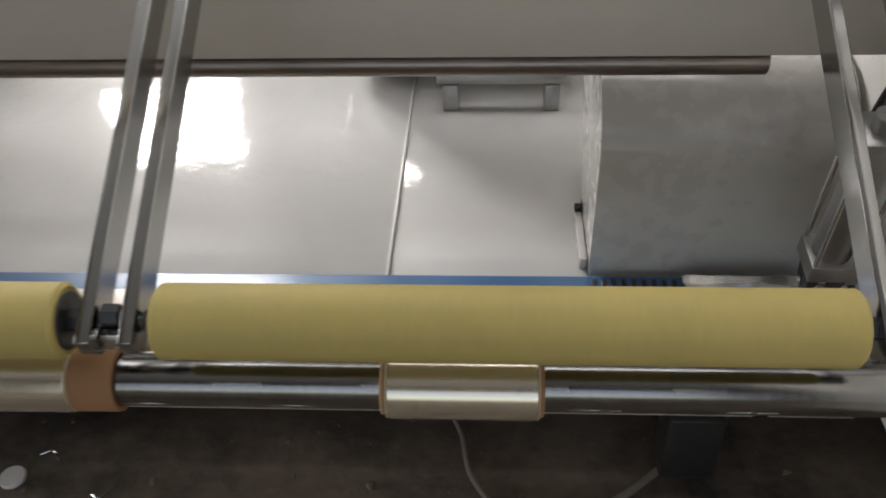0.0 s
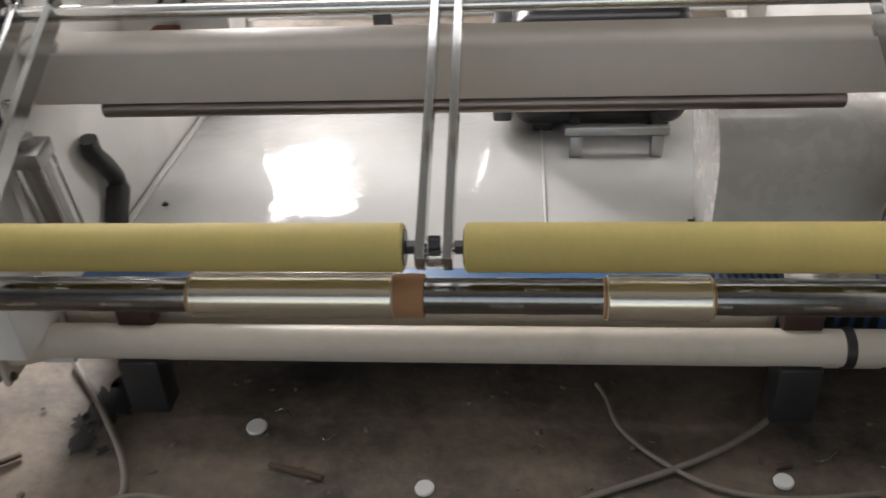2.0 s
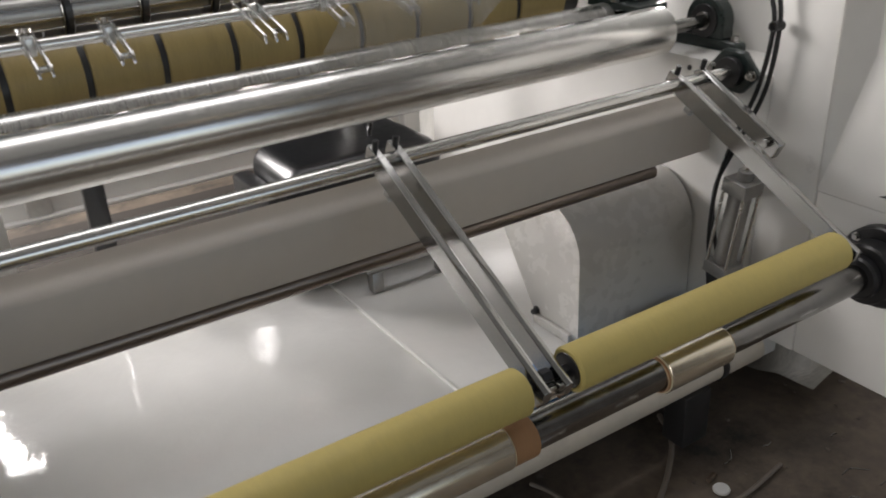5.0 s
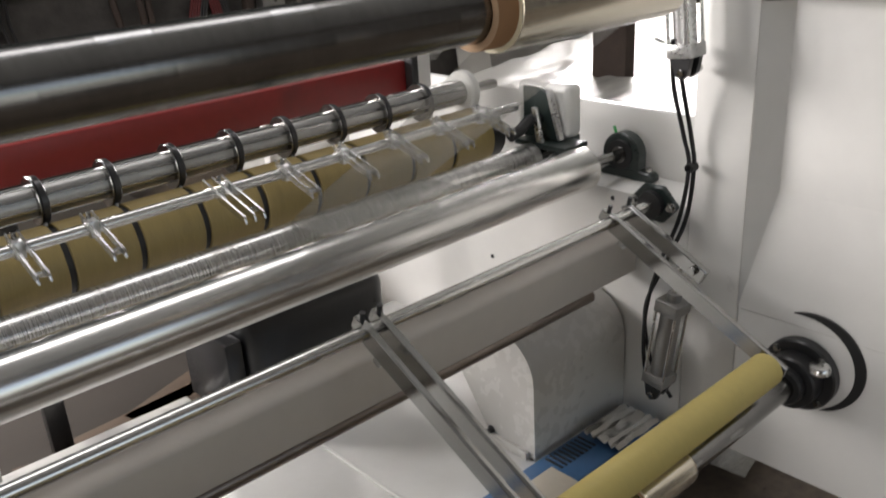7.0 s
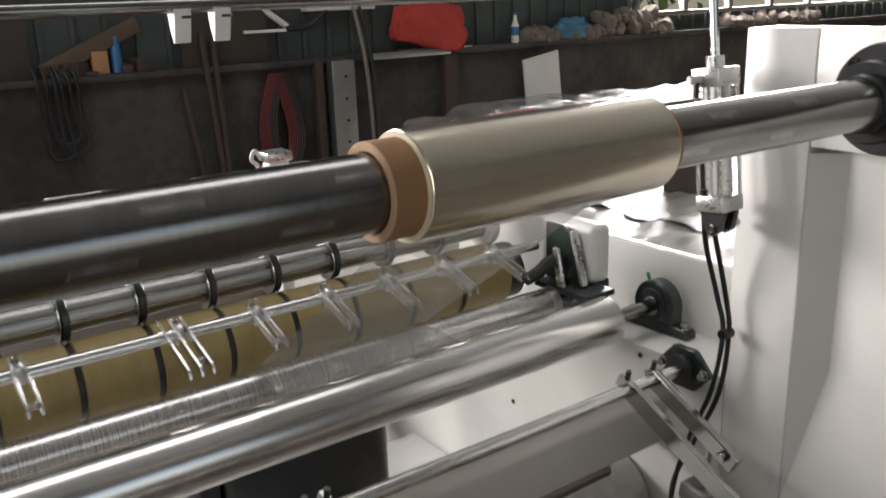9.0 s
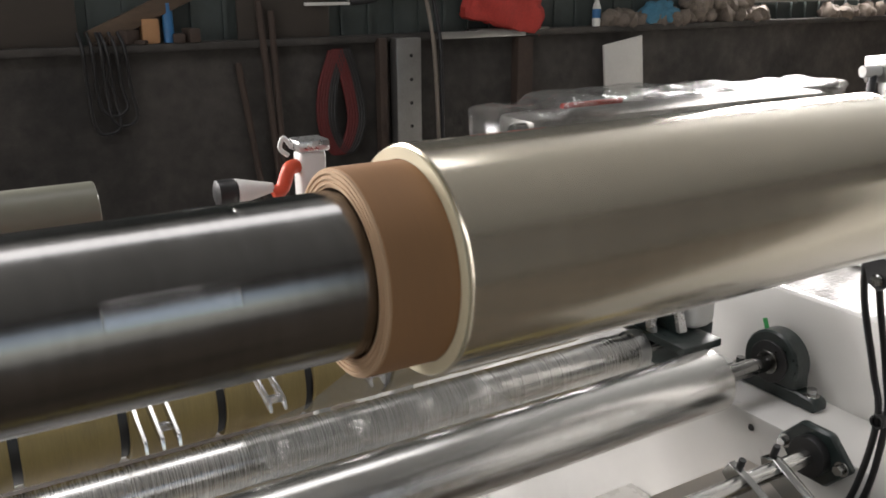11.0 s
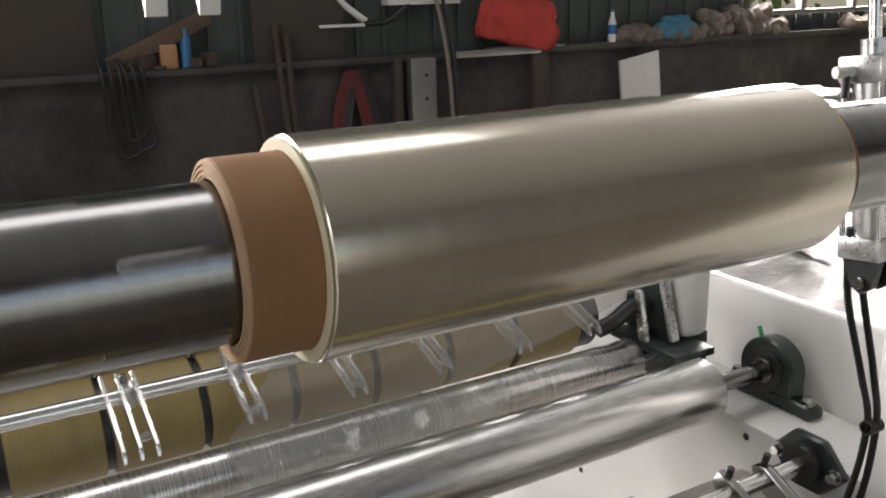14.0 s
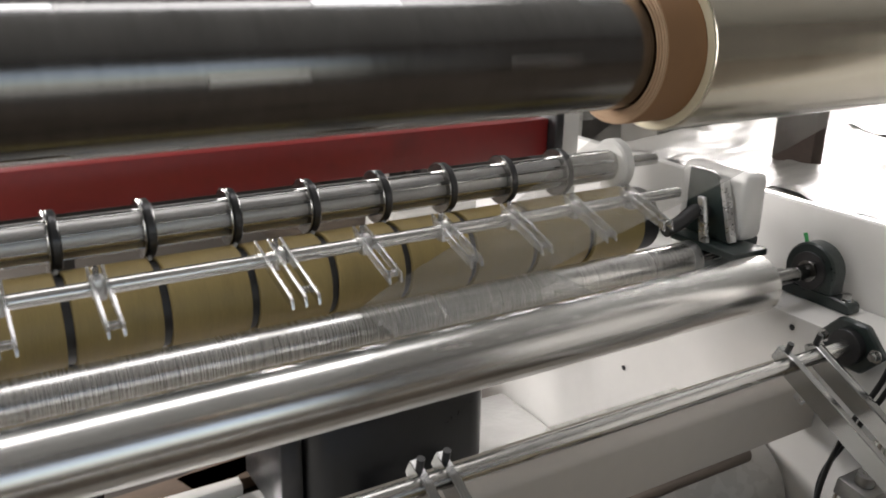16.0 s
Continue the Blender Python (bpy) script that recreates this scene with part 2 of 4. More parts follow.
def merge(out, tmp):
    me = bpy.data.meshes.new("tmp")
    tmp.to_mesh(me)
    tmp.free()
    out.from_mesh(me)
    bpy.data.meshes.remove(me)
    return out


def lathe(profile, centre, axis="X", seg=48, bm=None, closed=True):
    """Turn (along, radius) pairs round an axis through centre."""
    out = bm or bmesh.new()
    tmp = bmesh.new()
    rings = []
    for a, r in profile:
        ring = []
        for k in range(seg):
            w = 2 * math.pi * k / seg
            u, v = r * math.cos(w), r * math.sin(w)
            co = {"X": (a, u, v), "Y": (v, a, u), "Z": (u, v, a)}[axis]
            ring.append(tmp.verts.new(Vector(co) + Vector(centre)))
        rings.append(ring)
    for a, b in zip(rings, rings[1:]):
        for k in range(seg):
            tmp.faces.new((a[k], a[(k + 1) % seg], b[(k + 1) % seg], b[k]))
    if closed:
        tmp.faces.new(rings[0])
        tmp.faces.new(rings[-1])
    return merge(out, tmp)


def rod(x0, x1, r, y, z, seg=48, chamfer=0.002, bm=None):
    c = min(chamfer, r * 0.4)
    return lathe([(x0, r - c), (x0 + c, r), (x1 - c, r), (x1, r - c)], (0, y, z), "X", seg, bm)


def ring(x0, x1, r_out, r_in, y, z, seg=64, chamfer=0.001, bm=None):
    c = chamfer
    return lathe([(x0, r_in), (x0, r_out - c), (x0 + c, r_out), (x1 - c, r_out), (x1, r_out - c), (x1, r_in), (x0, r_in)],
                 (0, y, z), "X", seg, bm, closed=False)


def upright(x, y, z0, z1, r, seg=24, chamfer=0.001, bm=None):
    c = min(chamfer, r * 0.4)
    return lathe([(z0, r - c), (z0 + c, r), (z1 - c, r), (z1, r - c)], (x, y, 0), "Z", seg, bm)


def between(a, b, r, seg=12, bm=None):
    """Round bar from a to b."""
    out = bm or bmesh.new()
    a, b = Vector(a), Vector(b)
    tmp = bmesh.new()
    bmesh.ops.create_cone(tmp, cap_ends=True, segments=seg, radius1=r, radius2=r, depth=(b - a).length)
    tmp.transform(Matrix.Translation((a + b) / 2) @ (b - a).to_track_quat("Z", "Y").to_matrix().to_4x4())
    return merge(out, tmp)


def prism(outline, x0, x1, bm=None, bevel=0.0):
    """Extrude a (y, z) outline along x."""
    out = bm or bmesh.new()
    tmp = bmesh.new()
    a = [tmp.verts.new((x0, y, z)) for y, z in outline]
    b = [tmp.verts.new((x1, y, z)) for y, z in outline]
    tmp.faces.new(a)
    tmp.faces.new(b[::-1])
    n = len(a)
    for k in range(n):
        tmp.faces.new((a[k], b[k], b[(k + 1) % n], a[(k + 1) % n]))
    if bevel:
        bmesh.ops.recalc_face_normals(tmp, faces=tmp.faces)
        bmesh.ops.bevel(tmp, geom=tmp.edges[:], offset=bevel, segments=1, affect="EDGES")
    return merge(out, tmp)


def pillar(outline, z0, z1, bm=None):
    """Extrude an (x, y) outline upwards."""
    out = bm or bmesh.new()
    tmp = bmesh.new()
    a = [tmp.verts.new((x, y, z0)) for x, y in outline]
    b = [tmp.verts.new((x, y, z1)) for x, y in outline]
    tmp.faces.new(a)
    tmp.faces.new(b[::-1])
    n = len(a)
    for k in range(n):
        tmp.faces.new((a[k], b[k], b[(k + 1) % n], a[(k + 1) % n]))
    return merge(out, tmp)


def hose(points, r, seg=10, steps=8, bm=None, flat=1.0):
    """A round hose through points (Catmull-Rom)."""
    out = bm or bmesh.new()
    p = [Vector(q) for q in points]
    p = [2 * p[0] - p[1]] + p + [2 * p[-1] - p[-2]]
    line = []
    for i in range(1, len(p) - 2):
        for k in range(steps):
            t = k / steps
            a, b, c, d = p[i - 1], p[i], p[i + 1], p[i + 2]
            line.append(0.5 * ((2 * b) + (c - a) * t + (2 * a - 5 * b + 4 * c - d) * t * t + (3 * b - a - 3 * c + d) * t ** 3))
    line.append(p[-2])
    tmp = bmesh.new()
    rings = []
    up = Vector((0.31, 0.17, 0.93))
    for i, q in enumerate(line):
        d = (line[min(i + 1, len(line) - 1)] - line[max(i - 1, 0)]).normalized()
        u = d.cross(up).normalized()
        v = d.cross(u).normalized()
        rings.append([tmp.verts.new(q + r * (math.cos(2 * math.pi * k / seg) * u + flat * math.sin(2 * math.pi * k / seg) * v)) for k in range(seg)])
    for a, b in zip(rings, rings[1:]):
        for k in range(seg):
            tmp.faces.new((a[k], a[(k + 1) % seg], b[(k + 1) % seg], b[k]))
    tmp.faces.new(rings[0])
    tmp.faces.new(rings[-1])
    return merge(out, tmp)


def hexbolt(c, direction, r=0.008, h=0.006, washer=True, bm=None):
    out = bm or bmesh.new()
    turn = Vector(direction).to_track_quat("Z", "Y").to_matrix().to_4x4()
    for rr, z0, z1, seg in (((r * 1.5, 0, 0.0016, 20),) if washer else ()) + ((r, 0.0016, h, 6),):
        tmp = bmesh.new()
        bmesh.ops.create_cone(tmp, cap_ends=True, segments=seg, radius1=rr, radius2=rr * 0.97, depth=z1 - z0)
        tmp.transform(Matrix.Translation(c) @ turn @ Matrix.Translation((0, 0, (z0 + z1) / 2)))
        merge(out, tmp)
    return out


# ---- the hall ----
XL, XR = -1.15, 0.70          # inner faces of the machine's side frames
FAR, NEAR, WEST, EAST, TOP = 6.0, -5.0, -7.0, 11.0, 5.4
LEDGE = 1.330                # top of the far wall's ledge


def hall():
    bm = bmesh.new()
    bmesh.ops.create_grid(bm, x_segments=180, y_segments=120, size=0.5)
    for v in bm.verts:
        v.co = Vector((v.co.x * (EAST - WEST + 0.6) + (EAST + WEST) / 2, v.co.y * (FAR - NEAR + 0.6) + (FAR + NEAR) / 2, 0))
        v.co.z = 0.006 * noise.noise(v.co * 1.7) + 0.003 * noise.noise(v.co * 6)
    structure("floor", bm, FLOOR, "dirty dark concrete workshop floor with oil stains", "floor")
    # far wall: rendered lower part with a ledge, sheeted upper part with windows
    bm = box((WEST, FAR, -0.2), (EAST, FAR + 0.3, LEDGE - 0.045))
    wall = structure("wall_far", bm, CONCRETE, "sooty rendered lower wall, base colour held dark for its shade", "wall")
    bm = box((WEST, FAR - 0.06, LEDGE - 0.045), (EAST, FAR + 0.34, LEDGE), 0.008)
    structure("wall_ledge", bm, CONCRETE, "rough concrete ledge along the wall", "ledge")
    # sheeted upper wall, ribs every 0.2 m, left open where the windows are
    holes = [(-3.92, -2.40, 1.6, 3.8), (-2.36, -1.52, 1.6, 3.8), (5.65, 10.6, 1.48, 4.15)]
    panels, ribs = [], []
    edges = sorted({WEST, EAST, *[h[0] for h in holes], *[h[1] for h in holes]})
    for a, b in zip(edges, edges[1:]):
        hole = next((h for h in holes if h[0] <= a and b <= h[1]), None)
        for z0, z1 in ([(LEDGE, hole[2]), (hole[3], TOP)] if hole else [(LEDGE, TOP)]):
            panels.append(((a + 0.001, FAR + 0.10, z0), (b - 0.001, FAR + 0.14, z1)))
            x = a + 0.1
            while x < b - 0.03:
                ribs.append((x, z0, z1))
                x += 0.2
    sheeting = structure("wall_sheeting", box(*panels[0]), SIDING, "grey-green ribbed sheet wall above the ledge", "wall")
    sheeting["origin"] = [0, 0, 0]
    for lo, hi in panels[1:]:
        part("sheet_panel", box(lo, hi), SIDING, sheeting)
    for x, z0, z1 in ribs:
        part("rib", prism([(FAR + 0.099, z0), (FAR + 0.099, z1), (FAR + 0.075, z1), (FAR + 0.075, z0)], x - 0.013, x + 0.013), SIDING, sheeting)
    for i, (a, b, c, d) in enumerate(holes):
        bm = bmesh.new()
        for lo, hi in (((a, c), (a + 0.04, d)), ((b - 0.04, c), (b, d)), ((a, c), (b, c + 0.04)), ((a, d - 0.04), (b, d)),
                       ((a, (c + d) / 2 - 0.02), (b, (c + d) / 2 + 0.02))):
            box((lo[0], FAR + 0.02, lo[1]), (hi[0], FAR + 0.09, hi[1]), 0.004, bm=bm)
        if b - a > 0.5:
            panes = max(2, round((b - a) / 0.75))
            for k in range(1, panes):
                x = a + (b - a) * k / panes
                box((x - 0.035, FAR + 0.024, c + 0.04), (x + 0.035, FAR + 0.086, d - 0.04), 0.004, bm=bm)
        structure("window_%d" % (i + 1), bm, DULLALU, "steel-framed workshop window", "window")
    structure("wall_east", box((EAST, NEAR, -0.2), (EAST + 0.3, FAR, TOP)), CONCRETE, "plain rendered workshop wall", "wall")
    # unseen west wall, its opening made up to let the fill in
    bm = box((WEST - 0.3, NEAR, -0.2), (WEST, -1.5, TOP))
    box((WEST - 0.3, 2.1, -0.2), (WEST, FAR, TOP), bm=bm)
    box((WEST - 0.3, -1.5, 3.2), (WEST, 2.1, TOP), bm=bm)
    structure("wall_west", bm, CONCRETE, "unseen rendered wall, opened for the added west fill", "wall")
    bm = box((WEST, NEAR - 0.3, -0.2), (-3.2, NEAR, TOP))
    box((2.0, NEAR - 0.3, -0.2), (EAST, NEAR, TOP), bm=bm)
    box((-3.2, NEAR - 0.3, 3.7), (2.0, NEAR, TOP), bm=bm)
    structure("wall_near", bm, CONCRETE, "unseen rendered wall, opened for the added front fill", "wall")
    bm = box((WEST - 0.3, NEAR - 0.3, TOP), (-2.9, FAR + 0.3, TOP + 0.1))
    box((2.3, NEAR - 0.3, TOP), (EAST + 0.3, FAR + 0.3, TOP + 0.1), bm=bm)
    box((-2.9, NEAR - 0.3, TOP), (2.3, 2.15, TOP + 0.1), bm=bm)
    box((-2.9, 3.65, TOP), (2.3, FAR + 0.3, TOP + 0.1), bm=bm)
    structure("ceiling", bm, ROOFSHEET, "unseen sheet metal roof, left open under the added overhead fill", "ceiling")


hall()


# ---- machine frame ----
def side_frame(x, out, front, label):
    """x: inner face; out: +1 towards the right, -1 towards the left."""
    t = thing("side_frame", (x, 1.3, 0.0), label, "machine frame", "side frames")

    def slab(d0, d1, y0, y1, z0, z1, bevel=0.004, bm=None):
        a, b = sorted((x + out * d0, x + out * d1))
        return box((a, y0, z0), (b, y1, z1), bevel, bm=bm)

    part("column", slab(0.0, 0.10, 1.133, 1.285, 0.26, 1.67), WHITE, t)
    part("rear_plate", slab(0.002, 0.085 if out < 0 else 0.165, 1.287, 2.75, 0.12, 0.921), WHITE, t)
    part("recessed_panel", slab(0.05, 0.10, front, 1.131, 0.69, 1.45), WHITE, t)
    part("recess_edge", pillar([(x + out * 0.001, 1.1315), (x + out * 0.06, 1.1315), (x + out * 0.0505, 1.075)], 0.70, 1.44), WHITE, t)
    bm = prism([(front, 0.6885), (front, 1.00), (1.131, 1.00), (1.131, 0.6885)], 0, 1)
    for v in bm.verts:
        if v.co.z > 0.95:
            v.co.x = x + out * 0.0505
        else:
            v.co.x = x + out * (0.0005 if v.co.x < 0.5 else 0.0512)
    bmesh.ops.remove_doubles(bm, verts=bm.verts, dist=0.0001)
    part("recess_sill", bm, WHITE, t)
    bm = slab(0.0, 0.10, front, 1.131, 1.452, 1.67)
    part("head_plate", bm, WHITE, t)
    bm = slab(0.0, 0.10, front, 1.131, 0.262 if out > 0 else 0.47, 0.688)
    part("lower_plate", bm, WHITE, t)
    part("front_edge", slab(0.0, 0.10, front - 0.14, front - 0.002, 0.262 if out > 0 else 0.60, 1.67), WHITE, t)
    part("outer_cover", slab(0.098 if out < 0 else 0.168, 0.13 if out < 0 else 0.20, 1.29, 2.6, 0.30, 1.135 if out < 0 else 1.108), WHITE, t, "white sheet metal outer cover")
    part("foot", slab(0.0, 0.10, 1.62, 1.9, 0.0, 0.12), BLACKMET, t)
    part("foot", slab(-0.02, 0.12, 2.2, 2.7, 0.0, 0.12), BLACKMET, t)
    for y, z, d in ((1.528, 0.895, 0.002), (2.008, 0.589, 0.002), (1.101, 0.975, 0.05)):
        a = x + out * d
        part("bolt", rod(min(a, a - out * 0.004), max(a, a - out * 0.004), 0.007, y, z, 16), BLACKMET, t)
    return t


side_frame(XR, 1, 0.50, "white painted steel side frame with recessed panel and outer cover")
side_frame(XL, -1, 0.90, "white painted steel side frame beside the handwheel hub")


def cross_members():
    t = thing("cross_beam", (-0.2, 1.48, 0.70), "grey-beige painted box beam between the side frames", "beam")
    prof = [(1.443, 0.703), (1.443, 0.808), (1.450, 0.820), (1.475, 0.829), (1.53, 0.829), (1.53, 0.703)]
    part("beam_body", prism(prof, XL + 0.01, XR - 0.003), BEAM, t)
    part("lower_bar", rod(-1.0, 0.52, 0.019, 1.462, 0.684, 32), DARKSTEEL, t, "dark steel bar under the beam")
    t = thing("base_tube", (-0.25, 1.238, 0.231), "cream painted steel cross tube near the floor", "tube")
    part("tube", rod(-1.155, 0.69, 0.039, 1.238, 0.231, 40), TUBE, t)
    part("clamp", ring(0.535, 0.555, 0.043, 0.030, 1.238, 0.231, 40), BLACKRUB, t, "dark band round the tube")
    for x0 in (-1.0, 0.41):
        # black material puts the shade below the tube into the block's colour
        part("bracket", box((x0, 1.20, 0.05), (x0 + 0.09, 1.27, 0.20), 0.006), BLACKMET, t, "support block, coloured black for the shade under the tube")
        part("upper_block", box((x0 + 0.005, 1.245, 0.262), (x0 + 0.085, 1.29, 0.31), 0.004), DARKBROWN, t)
    part("end_cone", lathe([(-1.236, 0.058), (-1.20, 0.054), (-1.150, 0.0405)], (0, 1.238, 0.231), "X", 40), TUBE, t)
    part("end_flange", box((-1.252, 1.163, 0.156), (-1.236, 1.313, 0.306), 0.006), TUBE, t, "square bolted end flange")
    for y in (1.180, 1.296):
        for z in (0.173, 0.289):
            part("bolt", hexbolt((-1.2362, y, z), (1, 0, 0), 0.008, 0.010), DARKSTEEL, t)
    t = thing("gear_motor", (-1.40, 1.24, 0.0), "grey-blue gear motor on the end of the cross tube", "motor")
    part("housing", box((-1.62, 1.150, 0.165), (-1.2525, 1.326, 0.300), 0.014, seg=3), GEARGREY, t)
    part("cooling_cap", rod(-1.74, -1.621, 0.064, 1.238, 0.231, 40, 0.012), GEARGREY, t)
    part("foot", box((-1.58, 1.17, 0.0), (-1.44, 1.31, 0.166), 0.006), RUST, t)
    part("type_plate", box((-1.335, 1.1475, 0.187), (-1.262, 1.1497, 0.252), 0.0005), BLACKMET, t, "printed metal type plate")
    for k in range(5):
        part("text_bar", box((-1.329, 1.1462, 0.206 + 0.008 * k), (-1.272 - 0.006 * (k % 2), 1.1474, 0.2095 + 0.008 * k)), WHITEPL, t)
    part("red_bar", box((-1.333, 1.1462, 0.1885), (-1.264, 1.1474, 0.200)), RED, t)
    # glossy tray that closes the machine's underside
    t = thing("bottom_tray", (-0.4, 1.95, 0.24), "glossy white sheet metal tray under the rollers", "tray")
    part("sheet", box((XL + 0.004, 1.449, 0.245), (-0.058, 2.42, 0.26), 0.002), GLOSS, t)
    part("sheet", box((-0.052, 1.449, 0.245), (0.697, 2.55, 0.26), 0.002), GLOSS, t)
    part("seam", box((-0.0575, 1.449, 0.25), (-0.0525, 2.42, 0.266), 0.001), WHITEPL, t)
    part("rear_lip", box((XL + 0.004, 2.421, 0.25), (-0.22, 2.462, 0.292), 0.004), WHITE, t)
    part("edge_fold", box((XL + 0.003, 1.449, 0.26), (XL + 0.02, 2.42, 0.272), 0.003), WHITE, t)
    part("bolt", hexbolt((-1.075, 1.775, 0.2605), (0, 0, 1), 0.006, 0.007), BLACKMET, t)
    # rounded belt guard on the right
    t = thing("belt_guard", (0.5, 1.7, 0.26), "white rounded sheet metal belt guard with one bolt", "machine guard")
    prof = [(1.47, 0.262)] + [(1.47 + 0.13 * (1 - math.cos(w)), 0.49 + 0.13 * math.sin(w)) for w in [radians(a) for a in range(0, 91, 9)]]
    prof += [(1.82, 0.62), (1.83, 0.60), (1.78, 0.49), (1.63, 0.262)]
    part("cover", prism(prof, 0.30, 0.693), GUARD, t)
    part("flange", box((0.285, 1.49, 0.2605), (0.2985, 1.63, 0.285), 0.002), GUARD, t)
    part("bolt", hexbolt((0.299, 1.632, 0.29), (-1, 0, 0), 0.009, 0.014), BLACKMET, t)


cross_members()


# ---- rollers ----
def roller_with_ends(name, x0, x1, r, y, z, mat, neck, neck_r, label):
    t = thing(name, ((x0 + x1) / 2, y, z), label, "roller")
    part("shell", rod(x0, x1, r, y, z, 96, 0.003), mat, t)
    part("neck", rod(x0 - neck, x0 + 0.0, neck_r, y, z, 32), STEEL, t)
    part("neck", rod(x1 - 0.0, x1 + neck, neck_r, y, z, 32), STEEL, t)
    return t


chrome_roller = roller_with_ends("chrome_roller", -1.03, 0.635, 0.0580, 1.574, 0.990, CHROME, 0.11, 0.0165, "polished chrome guide roller")
idler = roller_with_ends("idler_roller", -1.03, 0.60, 0.039, 1.735, 1.0, THREAD, 0.085, 0.013, "finely threaded steel spreader roller behind the chrome roller")


def pillow_block(x, y, z, label):
    t = thing("bearing_block", (x, y, z - 0.068), label, "bearing", "bearing blocks")
    foot = [(-0.106, -0.068), (0.106, -0.068), (0.106, -0.050), (0.098, -0.044), (0.064, -0.040), (-0.064, -0.040), (-0.098, -0.044), (-0.106, -0.050)]
    part("base", prism([(y + u, z + v) for u, v in foot], x - 0.019, x + 0.019, bevel=0.003), CAST, t)
    prof = [(y + 0.062 * math.cos(w), z + 0.062 * math.sin(w)) for w in [radians(a) for a in range(-15, 196, 10)]]
    prof += [(y - 0.062, z - 0.041), (y + 0.062, z - 0.041)]
    part("housing", prism(prof, x - 0.021, x + 0.021, bevel=0.004), CAST, t)
    part("insert", ring(x - 0.026, x + 0.026, 0.042, 0.024, y, z, 40), BLACKMET, t)
    part("inner_ring", ring(x - 0.031, x + 0.031, 0.0235, 0.0168, y, z, 32), STEEL, t)
    part("set_screw", between((x - 0.027, y - 0.012, z + 0.018), (x - 0.027, y - 0.017, z + 0.026), 0.003, 8), BAR, t)
    part("grease_nipple", between((x, y + 0.03, z + 0.053), (x, y + 0.038, z + 0.072), 0.0045), GREENCAP, t, "green capped grease nipple")
    for s in (-1, 1):
        part("bolt", hexbolt((x, y + s * 0.084, z - 0.043), (0, 0, 1), 0.010, 0.014), BAR, t)
    return t


part("end_band", ring(0.575, 0.6015, 0.0402, 0.013, 1.735, 1.0, 48), ALU, idler)

part("neck", rod(0.744, 0.85, 0.0163, 1.574, 0.990, 32), STEEL, chrome_roller)
pillow_block(0.815, 1.575, 0.990, "dark green cast iron pillow block bearing on the frame")
pillow_block(-1.185, 1.575, 0.990, "dark green cast iron pillow block bearing on the frame")


def flange_bearing(x, out, y, z):
    t = thing("flange_bearing", (x, y, z), "dark green cast iron flange bearing with bolts", "bearing", "flange bearings")
    w = [(y + 0.075, z), (y + 0.03, z + 0.05), (y - 0.03, z + 0.05), (y - 0.075, z), (y - 0.03, z - 0.05), (y + 0.03, z - 0.05)]
    a, b = sorted((x, x - out * 0.018))
    part("flange", prism(w, a, b, bevel=0.004), CAST, t)
    a, b = sorted((x - out * 0.012, x - out * 0.036))
    part("insert", ring(a, b, 0.036, 0.0152, y, z, 32), BLACKMET, t)
    for s in (-1, 1):
        part("bolt", hexbolt((x - out * 0.018, y + s * 0.056, z), (-out, 0, 0), 0.009, 0.013), BAR, t)


ROD_Y, ROD_Z = 1.386, 0.915
flange_bearing(XR + 0.002, 1, ROD_Y, ROD_Z)
flange_bearing(XL - 0.002, -1, ROD_Y, ROD_Z)
t = thing("pivot_rod", (-0.2, ROD_Y, ROD_Z), "bright steel pivot rod carrying the roller arms", "rod")
part("rod", rod(XL + 0.01, XR - 0.008, 0.015, ROD_Y, ROD_Z, 40), CHROME, t)

# ---- lay-on rollers and arms ----
LAY_Y, LAY_Z = 0.934, 0.679
ARM = math.atan2(ROD_Z - LAY_Z, ROD_Y - LAY_Y)


def along(d, off):
    """Point in the arm's plane: d from the roller axle towards the rod, off above it."""
    return (LAY_Y + d * math.cos(ARM) - off * math.sin(ARM), LAY_Z + d * math.sin(ARM) + off * math.cos(ARM))


def roller_arm(x, label):
    t = thing("roller_arm", (x, ROD_Y, ROD_Z), label, "lever arm", "roller arms")
    prof = [along(-0.03, -0.02), along(0.50, -0.022), along(0.545, -0.012), along(0.545, 0.016), along(0.50, 0.022), along(-0.03, 0.02), along(-0.035, 0.0)]
    part("bar", prism(prof, x - 0.0075, x + 0.0075, bevel=0.0012), BAR, t)
    y, z = along(0.53, 0.02)
    part("clamp_screw", between((x, y, z - 0.006), (x, y - 0.006, z + 0.016), 0.006), BLACKMET, t)
    y, z = along(0.455, -0.026)
    part("clamp_block", box((x - 0.007, y - 0.011, z - 0.010), (x + 0.007, y + 0.011, z + 0.010), 0.002, pose(0, 0, 0, math.degrees(ARM))), ALU, t)
    return t


for x in (-0.274, -0.231):
    roller_arm(x, "milled steel lever arm at the middle of the lay-on rollers")
for x in (-1.011, 0.507):
    roller_arm(x, "milled steel lever arm at the outer end of a lay-on roller")


t = thing("arm_joint", (-0.2525, LAY_Y, LAY_Z), "bright machined joint block between the middle lever arms", "joint")
y, z = along(-0.004, 0.0)
part("block", box((-0.2655, y - 0.014, z - 0.024), (-0.2395, y + 0.014, z - 0.004), 0.003), CHROME, t)
part("nut", rod(-0.262, -0.243, 0.012, LAY_Y, LAY_Z + 0.008, 6, 0.001), BLACKMET, t)


